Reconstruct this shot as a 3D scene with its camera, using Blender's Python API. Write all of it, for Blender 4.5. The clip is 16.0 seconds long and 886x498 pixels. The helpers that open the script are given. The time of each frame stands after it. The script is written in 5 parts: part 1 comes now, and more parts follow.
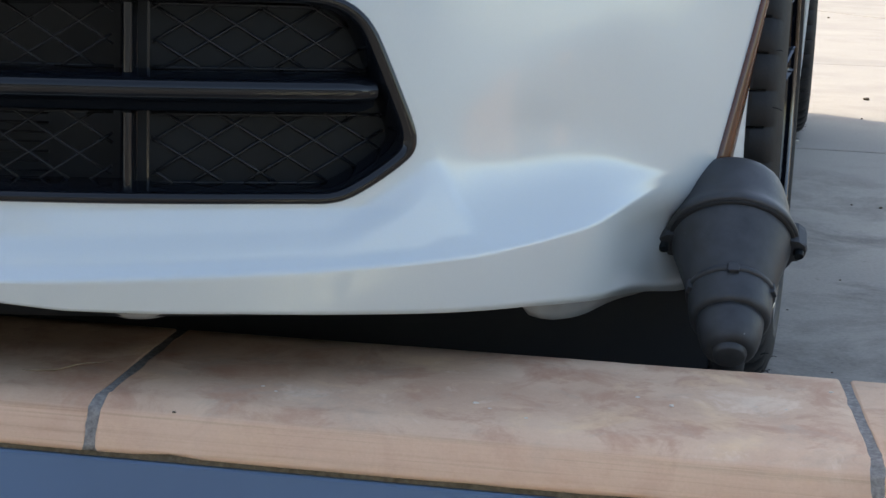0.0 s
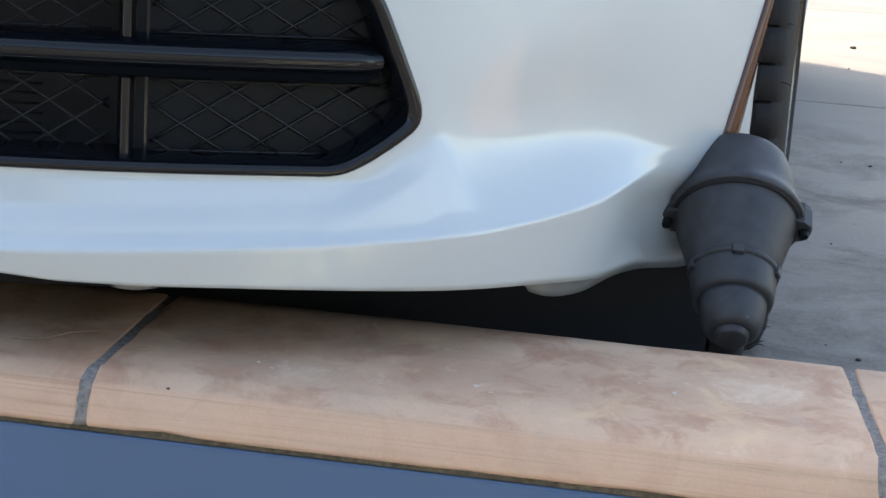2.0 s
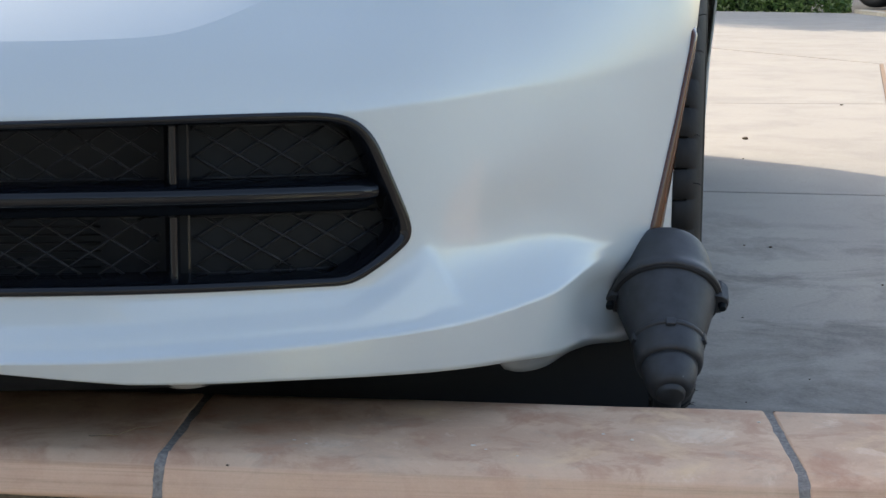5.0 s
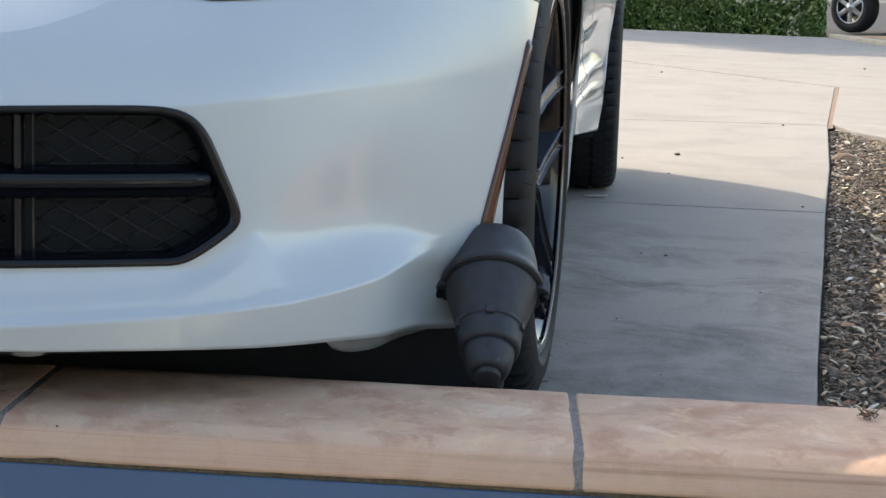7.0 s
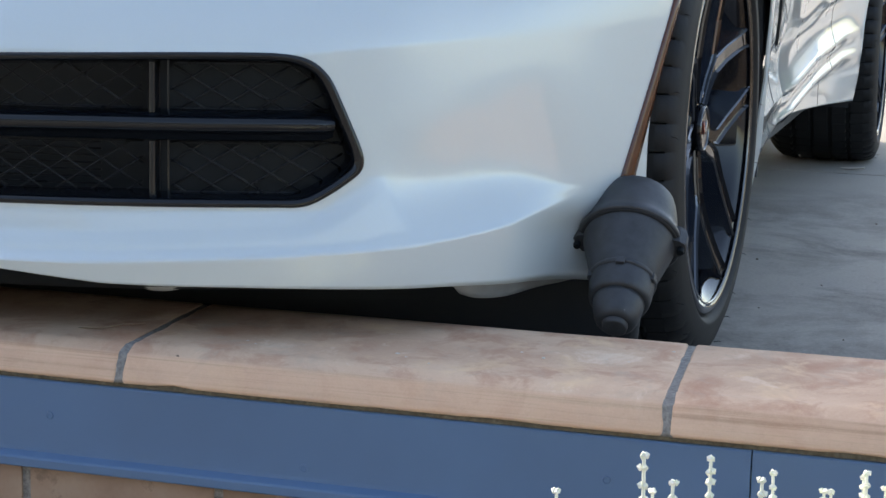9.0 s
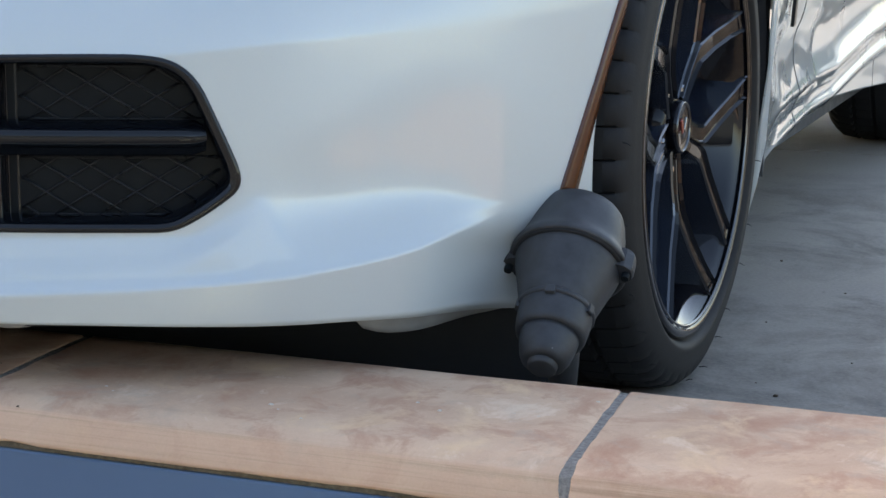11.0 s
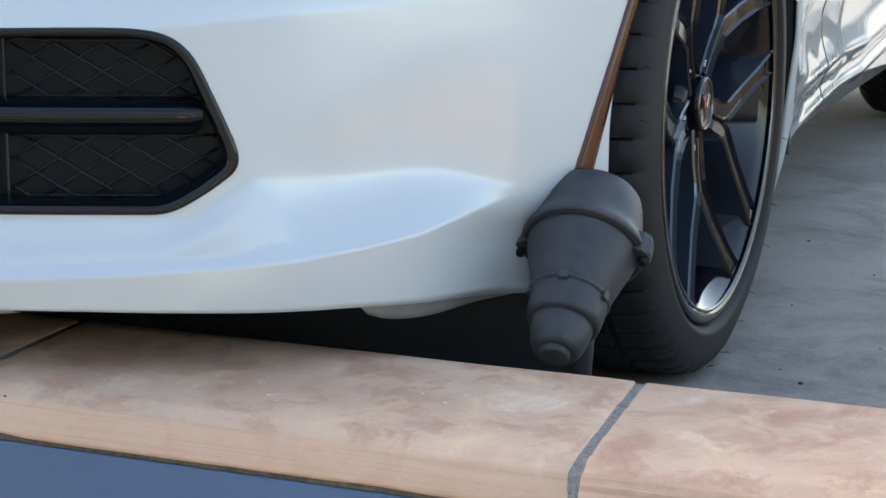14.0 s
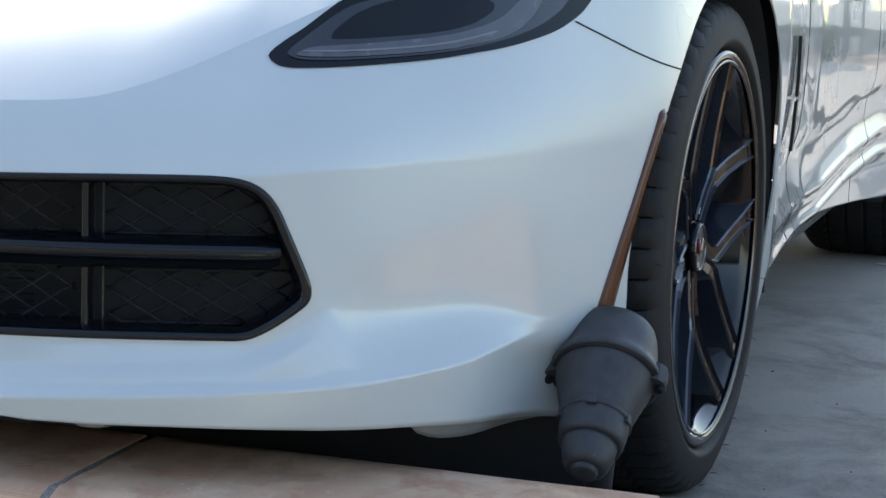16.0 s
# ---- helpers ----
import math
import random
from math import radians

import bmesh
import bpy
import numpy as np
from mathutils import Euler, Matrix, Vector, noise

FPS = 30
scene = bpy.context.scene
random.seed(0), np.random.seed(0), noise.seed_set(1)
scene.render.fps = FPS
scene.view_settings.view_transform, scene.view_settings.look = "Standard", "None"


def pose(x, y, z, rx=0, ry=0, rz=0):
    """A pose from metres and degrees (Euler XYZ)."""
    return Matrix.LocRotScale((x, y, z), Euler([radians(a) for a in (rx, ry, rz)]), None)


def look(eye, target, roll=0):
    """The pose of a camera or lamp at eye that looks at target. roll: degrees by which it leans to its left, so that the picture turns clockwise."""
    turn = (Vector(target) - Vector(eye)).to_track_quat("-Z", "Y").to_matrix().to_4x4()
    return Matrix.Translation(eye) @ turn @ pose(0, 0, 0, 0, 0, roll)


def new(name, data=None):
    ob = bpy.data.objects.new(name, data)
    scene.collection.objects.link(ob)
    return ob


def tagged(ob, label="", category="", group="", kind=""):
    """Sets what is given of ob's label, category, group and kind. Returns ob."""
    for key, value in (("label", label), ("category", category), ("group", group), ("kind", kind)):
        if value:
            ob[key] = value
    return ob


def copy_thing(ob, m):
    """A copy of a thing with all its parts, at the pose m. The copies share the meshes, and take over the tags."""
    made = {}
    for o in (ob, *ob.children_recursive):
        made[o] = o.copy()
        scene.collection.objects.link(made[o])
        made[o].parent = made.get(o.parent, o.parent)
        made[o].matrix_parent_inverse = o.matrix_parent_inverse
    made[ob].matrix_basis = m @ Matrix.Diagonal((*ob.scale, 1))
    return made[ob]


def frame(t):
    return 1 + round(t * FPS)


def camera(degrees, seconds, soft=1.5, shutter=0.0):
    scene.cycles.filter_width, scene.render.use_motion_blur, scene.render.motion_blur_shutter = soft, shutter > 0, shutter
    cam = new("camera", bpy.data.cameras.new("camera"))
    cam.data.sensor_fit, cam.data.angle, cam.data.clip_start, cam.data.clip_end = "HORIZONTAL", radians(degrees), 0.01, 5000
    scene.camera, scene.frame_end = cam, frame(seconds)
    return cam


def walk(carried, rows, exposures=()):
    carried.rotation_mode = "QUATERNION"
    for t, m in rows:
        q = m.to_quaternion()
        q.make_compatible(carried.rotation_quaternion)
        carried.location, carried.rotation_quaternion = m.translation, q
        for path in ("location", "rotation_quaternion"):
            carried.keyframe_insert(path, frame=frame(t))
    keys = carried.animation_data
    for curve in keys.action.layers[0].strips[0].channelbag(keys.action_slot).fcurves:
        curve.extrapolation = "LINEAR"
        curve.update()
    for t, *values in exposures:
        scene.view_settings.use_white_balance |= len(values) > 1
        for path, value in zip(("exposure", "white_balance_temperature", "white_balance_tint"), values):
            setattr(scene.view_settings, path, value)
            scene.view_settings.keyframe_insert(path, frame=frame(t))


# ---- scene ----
cam = camera(28.0, 16.0)
PATH = [
    (0, (-0.081, -1.504, 0.506), (-0.425, 0.433, 0.149), 2.0),
    (0.5, (-0.073, -1.475, 0.497), (-0.374, 0.446, 0.029), 2.8),
    (1, (-0.09, -1.472, 0.532), (-0.393, 0.458, 0.101), 4.9),
    (1.5, (-0.11, -1.465, 0.54), (-0.43, 0.463, 0.118), 4.7),
    (2, (-0.114, -1.469, 0.539), (-0.42, 0.459, 0.101), 3.8),
    (2.5, (-0.118, -1.487, 0.554), (-0.412, 0.441, 0.11), 3.4),
    (3, (-0.151, -1.514, 0.541), (-0.459, 0.41, 0.092), 2.7),
    (5.5, (-0.135, -1.861, 0.597), (-0.299, 0.11, 0.297), -0.7),
    (6, (-0.066, -1.886, 0.579), (-0.124, 0.086, 0.254), 0.7),
    (6.5, (0.005, -1.891, 0.581), (-0.071, 0.081, 0.256), 2.0),
    (7, (0.044, -1.943, 0.591), (-0.15, 0.025, 0.291), 1.8),
    (7.5, (0.079, -1.978, 0.587), (-0.214, -0.019, 0.312), 2.0),
    (8, (0.128, -2.04, 0.572), (-0.224, -0.096, 0.26), 2.0),
    (8.5, (0.197, -2.059, 0.565), (-0.231, -0.137, 0.218), 1.1),
    (9, (0.281, -1.935, 0.564), (-0.278, -0.043, 0.234), 1.3),
    (9.5, (0.344, -1.807, 0.57), (-0.25, 0.069, 0.215), 1.4),
    (12, (0.408, -1.53, 0.584), (-0.31, 0.296, 0.198), -0.0),
    (12.5, (0.402, -1.515, 0.575), (-0.294, 0.311, 0.147), 0.2),
    (13, (0.401, -1.517, 0.574), (-0.312, 0.302, 0.146), -0.3),
    (13.5, (0.4, -1.507, 0.571), (-0.313, 0.312, 0.144), -0.0),
    (14, (0.396, -1.515, 0.578), (-0.313, 0.311, 0.178), 0.5),
    (14.5, (0.388, -1.564, 0.588), (-0.27, 0.289, 0.222), 1.6),
    (15, (0.372, -1.637, 0.601), (-0.251, 0.232, 0.258), 1.7),
    (15.5, (0.349, -1.696, 0.603), (-0.276, 0.178, 0.292), 2.3),
    (16, (0.34, -1.755, 0.623), (-0.289, 0.125, 0.359), 2.0),
]
EXPOSURE = [(0.0, 1.53, 7400, 11), (0.5, 1.93, 7500, 11), (1.0, 2.07, 7650, 12), (1.5, 1.9, 7600, 12), (2.0, 1.86, 7550, 12), (3.0, 2.0, 7500, 11), (5.5, 1.35, 7450, 11), (6.5, 1.36, 7450, 11), (7.5, 1.38, 7500, 10), (8.0, 1.20, 7400, 10), (8.5, 1.45, 7250, 10), (9.5, 1.65, 7350, 10), (12.0, 1.75, 7500, 11), (13.5, 1.92, 7500, 11), (14.0, 1.92, 7500, 11), (14.5, 1.79, 7450, 10), (15.5, 1.73, 7350, 10), (16.0, 1.48, 7000, 9)]
walk(cam, [(t, look(eye, target, roll)) for t, eye, target, roll in PATH], EXPOSURE)

# ---- world and sun ----
SUN_TO = Vector((0.80, -0.78, -1.0)).normalized()
world = bpy.data.worlds.new("sky")
scene.world = world
world.use_nodes = True
wn = world.node_tree
sky = wn.nodes.new("ShaderNodeTexSky")
sky.sky_type = "NISHITA"
sky.sun_disc = False
sky.sun_elevation = math.asin(-SUN_TO.z)
sky.sun_rotation = math.atan2(-SUN_TO.x, -SUN_TO.y)
sky.air_density, sky.dust_density, sky.ozone_density = 1.0, 1.6, 1.0
wn.links.new(sky.outputs[0], wn.nodes["Background"].inputs[0])
wn.nodes["Background"].inputs[1].default_value = 0.15
sun = new("sun", bpy.data.lights.new("sun", "SUN"))
sun.data.energy, sun.data.angle, sun.data.color = 1.8, radians(0.55), (1.0, 0.95, 0.87)
sun.matrix_world = look((-4, 6, 8), Vector((-4, 6, 8)) + SUN_TO)


# ---- materials ----
def material(name, rough=0.5, metal=0.0, coat=0.0, spec=0.5):
    m = bpy.data.materials.new(name)
    m.use_nodes = True
    b = m.node_tree.nodes["Principled BSDF"]
    b.inputs["Roughness"].default_value, b.inputs["Metallic"].default_value = rough, metal
    b.inputs["Coat Weight"].default_value, b.inputs["Coat Roughness"].default_value = coat, 0.04
    b.inputs["Specular IOR Level"].default_value = spec
    return m, m.node_tree.nodes, m.node_tree.links, b


def noise_node(n, l, scale, detail=4.0, rough=0.55, stretch=None, w=0.0):
    t = n.new("ShaderNodeTexCoord")
    mp = n.new("ShaderNodeMapping")
    l.new(t.outputs["Object"], mp.inputs[0])
    mp.inputs["Location"].default_value = (w, w * 0.7, w * 1.3)
    if stretch:
        mp.inputs["Scale"].default_value = stretch
    x = n.new("ShaderNodeTexNoise")
    x.inputs["Scale"].default_value, x.inputs["Detail"].default_value, x.inputs["Roughness"].default_value = scale, detail, rough
    l.new(mp.outputs[0], x.inputs["Vector"])
    return x


def ramp(n, l, src, stops, mode="LINEAR"):
    r = n.new("ShaderNodeValToRGB")
    r.color_ramp.interpolation = mode
    while len(r.color_ramp.elements) < len(stops):
        r.color_ramp.elements.new(0.5)
    for e, (p, c) in zip(r.color_ramp.elements, stops):
        e.position, e.color = p, (*c, 1.0) if len(c) == 3 else c
    l.new(src, r.inputs[0])
    return r.outputs[0]


def mix(n, l, fac, a, b, kind="MIX"):
    m = n.new("ShaderNodeMix")
    m.data_type, m.blend_type = "RGBA", kind
    for sock, v in ((m.inputs["Factor"], fac), (m.inputs[6], a), (m.inputs[7], b)):
        if isinstance(v, (int, float)):
            sock.default_value = v
        elif isinstance(v, tuple):
            sock.default_value = (*v, 1.0)
        else:
            l.new(v, sock)
    return m.outputs[2]


def bump(n, l, b, height, strength=0.3, dist=0.002):
    x = n.new("ShaderNodeBump")
    x.inputs["Strength"].default_value, x.inputs["Distance"].default_value = strength, dist
    l.new(height, x.inputs["Height"])
    l.new(x.outputs[0], b.inputs["Normal"])


def plain(name, colour, rough=0.5, metal=0.0, coat=0.0, vary=0.12, scale=30.0, relief=0.0, spec=0.5):
    """A painted, moulded or metal surface with slight unevenness of colour and gloss."""
    m, n, l, b = material(name, rough, metal, coat, spec)
    x = noise_node(n, l, scale)
    lo = tuple(c * (1 - vary) for c in colour)
    hi = tuple(min(1.0, c * (1 + vary)) for c in colour)
    l.new(ramp(n, l, x.outputs[0], [(0.3, lo), (0.7, hi)]), b.inputs["Base Color"])
    r = ramp(n, l, x.outputs[0], [(0.3, (rough * 0.85,) * 3), (0.75, (min(1, rough * 1.2),) * 3)])
    l.new(r, b.inputs["Roughness"])
    if relief:
        bump(n, l, b, noise_node(n, l, scale * 12).outputs[0], 0.4, relief)
    return m


def concrete(name):
    m, n, l, b = material(name, 0.85, spec=0.3)
    big = noise_node(n, l, 0.9, 5, 0.6)
    mid = noise_node(n, l, 2.6, 7, 0.62, (1.2, 0.5, 1.0), 3.0)
    stain = noise_node(n, l, 4.2, 8, 0.70, (0.85, 0.75, 1.0), 7.0)
    mask = noise_node(n, l, 0.7, 2, 0.5, None, 11.0)
    fine = noise_node(n, l, 160.0, 3, 0.6)
    pits = noise_node(n, l, 38.0, 3, 0.6, None, 2.0)
    for x in (mid, stain):
        x.inputs["Distortion"].default_value = 0.5
    place = n.new("ShaderNodeTexCoord")
    split = n.new("ShaderNodeSeparateXYZ")
    l.new(place.outputs["Object"], split.inputs[0])
    # near slabs: stains, with part of the shade darkened into the colour
    near_end = n.new("ShaderNodeMapRange")
    near_end.inputs[1].default_value, near_end.inputs[2].default_value, near_end.inputs[3].default_value, near_end.inputs[4].default_value = 1.6, 3.4, 1.0, 0.28
    l.new(split.outputs[1], near_end.inputs[0])
    c = ramp(n, l, big.outputs[0], [(0.3, (0.335, 0.305, 0.258)), (0.7, (0.395, 0.362, 0.308))])
    soil = mix(n, l, near_end.outputs[0], (0, 0, 0), ramp(n, l, mid.outputs[0], [(0.36, (0.15, 0.15, 0.15)), (0.54, (0.55, 0.55, 0.55)), (0.68, (0.88, 0.88, 0.88))]))
    c = mix(n, l, soil, c, (0.275, 0.254, 0.232))
    dark = mix(n, l, ramp(n, l, mask.outputs[0], [(0.30, (0, 0, 0)), (0.46, (1, 1, 1))]), (0, 0, 0), ramp(n, l, stain.outputs[0], [(0.46, (0, 0, 0)), (0.62, (0.8, 0.8, 0.8))]))
    dark = mix(n, l, near_end.outputs[0], (0, 0, 0), dark)
    c = mix(n, l, dark, c, (0.108, 0.101, 0.093))
    c = mix(n, l, ramp(n, l, pits.outputs[0], [(0.66, (0, 0, 0)), (0.72, (0.4, 0.4, 0.4))]), c, (0.13, 0.115, 0.10))
    c = mix(n, l, 0.25, c, ramp(n, l, fine.outputs[0], [(0.3, (0.19, 0.17, 0.15)), (0.7, (0.44, 0.40, 0.355))]))
    l.new(c, b.inputs["Base Color"])
    bump(n, l, b, fine.outputs[0], 0.25, 0.002)
    return m


def sandstone(name):
    m, n, l, b = material(name, 0.72, spec=0.25)
    info = n.new("ShaderNodeObjectInfo")
    def offset(node):
        a = n.new("ShaderNodeVectorMath")
        a.operation = "ADD"
        s = n.new("ShaderNodeMath")
        s.operation = "MULTIPLY"
        s.inputs[1].default_value = 37.0
        l.new(info.outputs["Random"], s.inputs[0])
        old = node.inputs["Vector"].links[0].from_socket
        l.new(old, a.inputs[0])
        l.new(s.outputs[0], a.inputs[1])
        l.new(a.outputs[0], node.inputs["Vector"])
        return node
    big = offset(noise_node(n, l, 10.0, 7, 0.62, (0.9, 0.8, 1.0)))
    veins = offset(noise_node(n, l, 17.0, 8, 0.66, (0.9, 0.8, 1.0), 5.0))
    tint = offset(noise_node(n, l, 16.0, 8, 0.66, (0.9, 0.8, 1.0), 15.0))
    bands = offset(noise_node(n, l, 30.0, 5, 0.72, (0.05, 0.03, 5.5), 9.0))
    fine = noise_node(n, l, 420.0, 3, 0.6)
    for x in (big, veins, tint):
        x.inputs["Distortion"].default_value = 0.45
    geo = n.new("ShaderNodeNewGeometry")
    up = n.new("ShaderNodeSeparateXYZ")
    l.new(geo.outputs["Normal"], up.inputs[0])
    flat = ramp(n, l, up.outputs[2], [(0.80, (0.12, 0.12, 0.12)), (0.97, (1, 1, 1))])
    # sawn top: cloudy mottling
    top = ramp(n, l, big.outputs[0], [(0.32, (0.520, 0.322, 0.210)), (0.5, (0.625, 0.415, 0.280)), (0.68, (0.710, 0.500, 0.345))])
    top = mix(n, l, ramp(n, l, veins.outputs[0], [(0.49, (0, 0, 0)), (0.56, (0.5, 0.5, 0.5)), (0.67, (0.95, 0.95, 0.95))]), top, (0.470, 0.248, 0.156))
    top = mix(n, l, ramp(n, l, tint.outputs[0], [(0.55, (0, 0, 0)), (0.68, (0.6, 0.6, 0.6))]), top, (0.788, 0.556, 0.335))
    top = mix(n, l, ramp(n, l, tint.outputs[0], [(0.34, (0.6, 0.6, 0.6)), (0.46, (0, 0, 0))]), top, (0.475, 0.351, 0.259))
    top = mix(n, l, ramp(n, l, veins.outputs[0], [(0.30, (0.5, 0.5, 0.5)), (0.40, (0, 0, 0))]), top, (0.864, 0.697, 0.529))
    # front: even, with thin level bedding lines
    face = ramp(n, l, bands.outputs[0], [(0.36, (0.440, 0.262, 0.165)), (0.45, (0.640, 0.412, 0.280)), (0.58, (0.700, 0.462, 0.322)), (0.68, (0.530, 0.350, 0.228))])
    face = mix(n, l, 0.25, face, top)
    c = mix(n, l, flat, face, top)
    c = mix(n, l, 0.10, c, ramp(n, l, fine.outputs[0], [(0.3, (0.491, 0.316, 0.220)), (0.7, (0.80, 0.60, 0.45))]))
    l.new(c, b.inputs["Base Color"])
    bump(n, l, b, mix(n, l, 0.5, fine.outputs[0], bands.outputs[0]), 0.3, 0.001)
    return m


def tile_stone(name):
    m, n, l, b = material(name, 0.55, spec=0.35)
    big = noise_node(n, l, 7.0, 5, 0.65)
    spots = noise_node(n, l, 22.0, 5, 0.7, None, 4.0)
    c = ramp(n, l, big.outputs[0], [(0.3, (0.22, 0.130, 0.085)), (0.5, (0.30, 0.195, 0.135)), (0.7, (0.37, 0.265, 0.19))])
    c = mix(n, l, ramp(n, l, spots.outputs[0], [(0.58, (0, 0, 0)), (0.66, (0.6, 0.6, 0.6))]), c, (0.15, 0.10, 0.07))
    l.new(c, b.inputs["Base Color"])
    bump(n, l, b, spots.outputs[0], 0.25, 0.002)
    return m


def mortar_mat(name, base):
    m, n, l, b = material(name, 0.9, spec=0.2)
    x = noise_node(n, l, 190.0, 4, 0.7)
    l.new(ramp(n, l, x.outputs[0], [(0.3, tuple(c * 0.55 for c in base)), (0.7, tuple(min(1, c * 1.35) for c in base))]), b.inputs["Base Color"])
    bump(n, l, b, x.outputs[0], 0.6, 0.003)
    return m


def pearl_paint(name):
    """Pearl white: a milky base with mica that mirrors softly, under clear lacquer."""
    m, n, l, b = material(name, 0.30, metal=0.08, coat=1.0, spec=0.6)
    x = noise_node(n, l, 2.2, 3)
    flake = noise_node(n, l, 900.0, 2)
    c = ramp(n, l, x.outputs[0], [(0.35, (0.535, 0.600, 0.612)), (0.65, (0.565, 0.630, 0.642))])
    c = mix(n, l, 0.05, c, ramp(n, l, flake.outputs[0], [(0.35, (0.55, 0.62, 0.66)), (0.65, (0.86, 0.86, 0.83))]))
    l.new(c, b.inputs["Base Color"])
    l.new(ramp(n, l, x.outputs[0], [(0.3, (0.24, 0.24, 0.24)), (0.7, (0.33, 0.33, 0.33))]), b.inputs["Roughness"])
    b.inputs["Coat Roughness"].default_value = 0.012
    b.inputs["Coat IOR"].default_value = 1.52
    return m


def gravel_mat(name):
    m, n, l, b = material(name, 0.8, spec=0.3)
    g = n.new("ShaderNodeNewGeometry")
    c = ramp(n, l, g.outputs["Random Per Island"], [(0.0, (0.045, 0.035, 0.026)), (0.22, (0.20, 0.152, 0.105)), (0.45, (0.085, 0.070, 0.053)), (0.66, (0.34, 0.265, 0.185)), (0.84, (0.23, 0.118, 0.064)), (1.0, (0.70, 0.62, 0.50))])
    x = noise_node(n, l, 250.0, 3)
    c = mix(n, l, 0.3, c, ramp(n, l, x.outputs[0], [(0.3, (0.08, 0.066, 0.05)), (0.7, (0.42, 0.37, 0.29))]))
    l.new(c, b.inputs["Base Color"])
    return m


def soil_mat(name, a, c2):
    m, n, l, b = material(name, 0.95, spec=0.15)
    x = noise_node(n, l, 3.0, 6, 0.65)
    y = noise_node(n, l, 60.0, 5, 0.7)
    c = ramp(n, l, x.outputs[0], [(0.3, a), (0.7, c2)])
    c = mix(n, l, 0.4, c, ramp(n, l, y.outputs[0], [(0.3, tuple(v * 0.5 for v in a)), (0.7, tuple(min(1, v * 1.4) for v in c2))]))
    l.new(c, b.inputs["Base Color"])
    bump(n, l, b, y.outputs[0], 0.6, 0.01)
    return m


def leaf_mat(name, stops, rough=0.5, trans=0.15):
    m, n, l, b = material(name, rough, spec=0.4)
    g = n.new("ShaderNodeNewGeometry")
    l.new(ramp(n, l, g.outputs["Random Per Island"], stops), b.inputs["Base Color"])
    b.inputs["Subsurface Weight"].default_value = 0.0
    b.inputs["Transmission Weight"].default_value = 0.0
    return m


def dusty_plastic(name):
    """Sun-bleached charcoal plastic with dust specks and short pale scratches."""
    m, n, l, b = material(name, 0.5)
    x, fine = noise_node(n, l, 70.0), noise_node(n, l, 22.0, 5, w=3.0)
    c = ramp(n, l, x.outputs[0], [(0.3, (0.024, 0.026, 0.029)), (0.7, (0.048, 0.052, 0.058))])
    c = mix(n, l, ramp(n, l, fine.outputs[0], [(0.52, (0, 0, 0)), (0.75, (0.45, 0.45, 0.45))]), c, (0.070, 0.074, 0.080))
    for scale, stretch, size, tone in ((70.0, None, 0.055, 0.30), (38.0, (1.0, 0.22, 0.9), 0.040, 0.20)):
        v = n.new("ShaderNodeTexVoronoi")
        v.inputs["Scale"].default_value = scale
        mp, t = n.new("ShaderNodeMapping"), n.new("ShaderNodeTexCoord")
        l.new(t.outputs["Object"], mp.inputs[0])
        mp.inputs["Rotation"].default_value = (0.5, 0.3, 0.8)
        if stretch:
            mp.inputs["Scale"].default_value = stretch
        l.new(mp.outputs[0], v.inputs["Vector"])
        spot = ramp(n, l, v.outputs["Distance"], [(size * 0.6, (1, 1, 1)), (size, (0, 0, 0))])
        some = ramp(n, l, v.outputs["Color"], [(0.55, (0, 0, 0)), (0.62, (1, 1, 1))])
        c = mix(n, l, mix(n, l, 1.0, spot, some, "MULTIPLY"), c, (tone, tone, tone))
    l.new(c, b.inputs["Base Color"])
    l.new(ramp(n, l, x.outputs[0], [(0.3, (0.43, 0.43, 0.43)), (0.75, (0.6, 0.6, 0.6))]), b.inputs["Roughness"])
    bump(n, l, b, noise_node(n, l, 840.0).outputs[0], 0.4, 0.0004)
    return m


def rubber(name):
    m, n, l, b = material(name, 0.62, spec=0.25)
    x = noise_node(n, l, 9.0, 5)
    y = noise_node(n, l, 320.0, 3)
    c = ramp(n, l, x.outputs[0], [(0.3, (0.0125, 0.0132, 0.0142)), (0.7, (0.021, 0.0213, 0.022))])
    l.new(c, b.inputs["Base Color"])
    bump(n, l, b, y.outputs[0], 0.3, 0.0008)
    return m


WHITE = pearl_paint("pearl white paint")
BLACK_GLOSS = plain("gloss black trim", (0.0045, 0.006, 0.0085), 0.06, coat=0.36, spec=0.25)
BLACK_MATT = plain("matt black plastic", (0.0085, 0.0115, 0.0140), 0.38, spec=0.12)
DARK_VOID = plain("black interior lining", (0.031, 0.036, 0.042), 0.7)
WIRE = plain("dark grey mesh plastic", (0.009, 0.011, 0.014), 0.30, spec=0.35)
AMBER = plain("dark amber lens", (0.085, 0.024, 0.006), 0.15, coat=0.5, spec=0.3, scale=60)
LAMP_GREY = dusty_plastic("weathered charcoal plastic")
CHROME_BLACK = plain("black chrome", (0.125, 0.127, 0.13), 0.15, metal=1.0)
CHROME = plain("polished metal", (0.33, 0.335, 0.33), 0.17, metal=1.0)
ALLOY = plain("cast silver alloy", (0.55, 0.55, 0.56), 0.3, metal=0.9)
BARREL = plain("piano black wheel paint", (0.006, 0.007, 0.010), 0.09, coat=0.3, spec=0.15)
STEEL = plain("brake disc steel", (0.10, 0.095, 0.09), 0.4, metal=1.0)
RED = plain("red enamel", (0.22, 0.035, 0.02), 0.25)
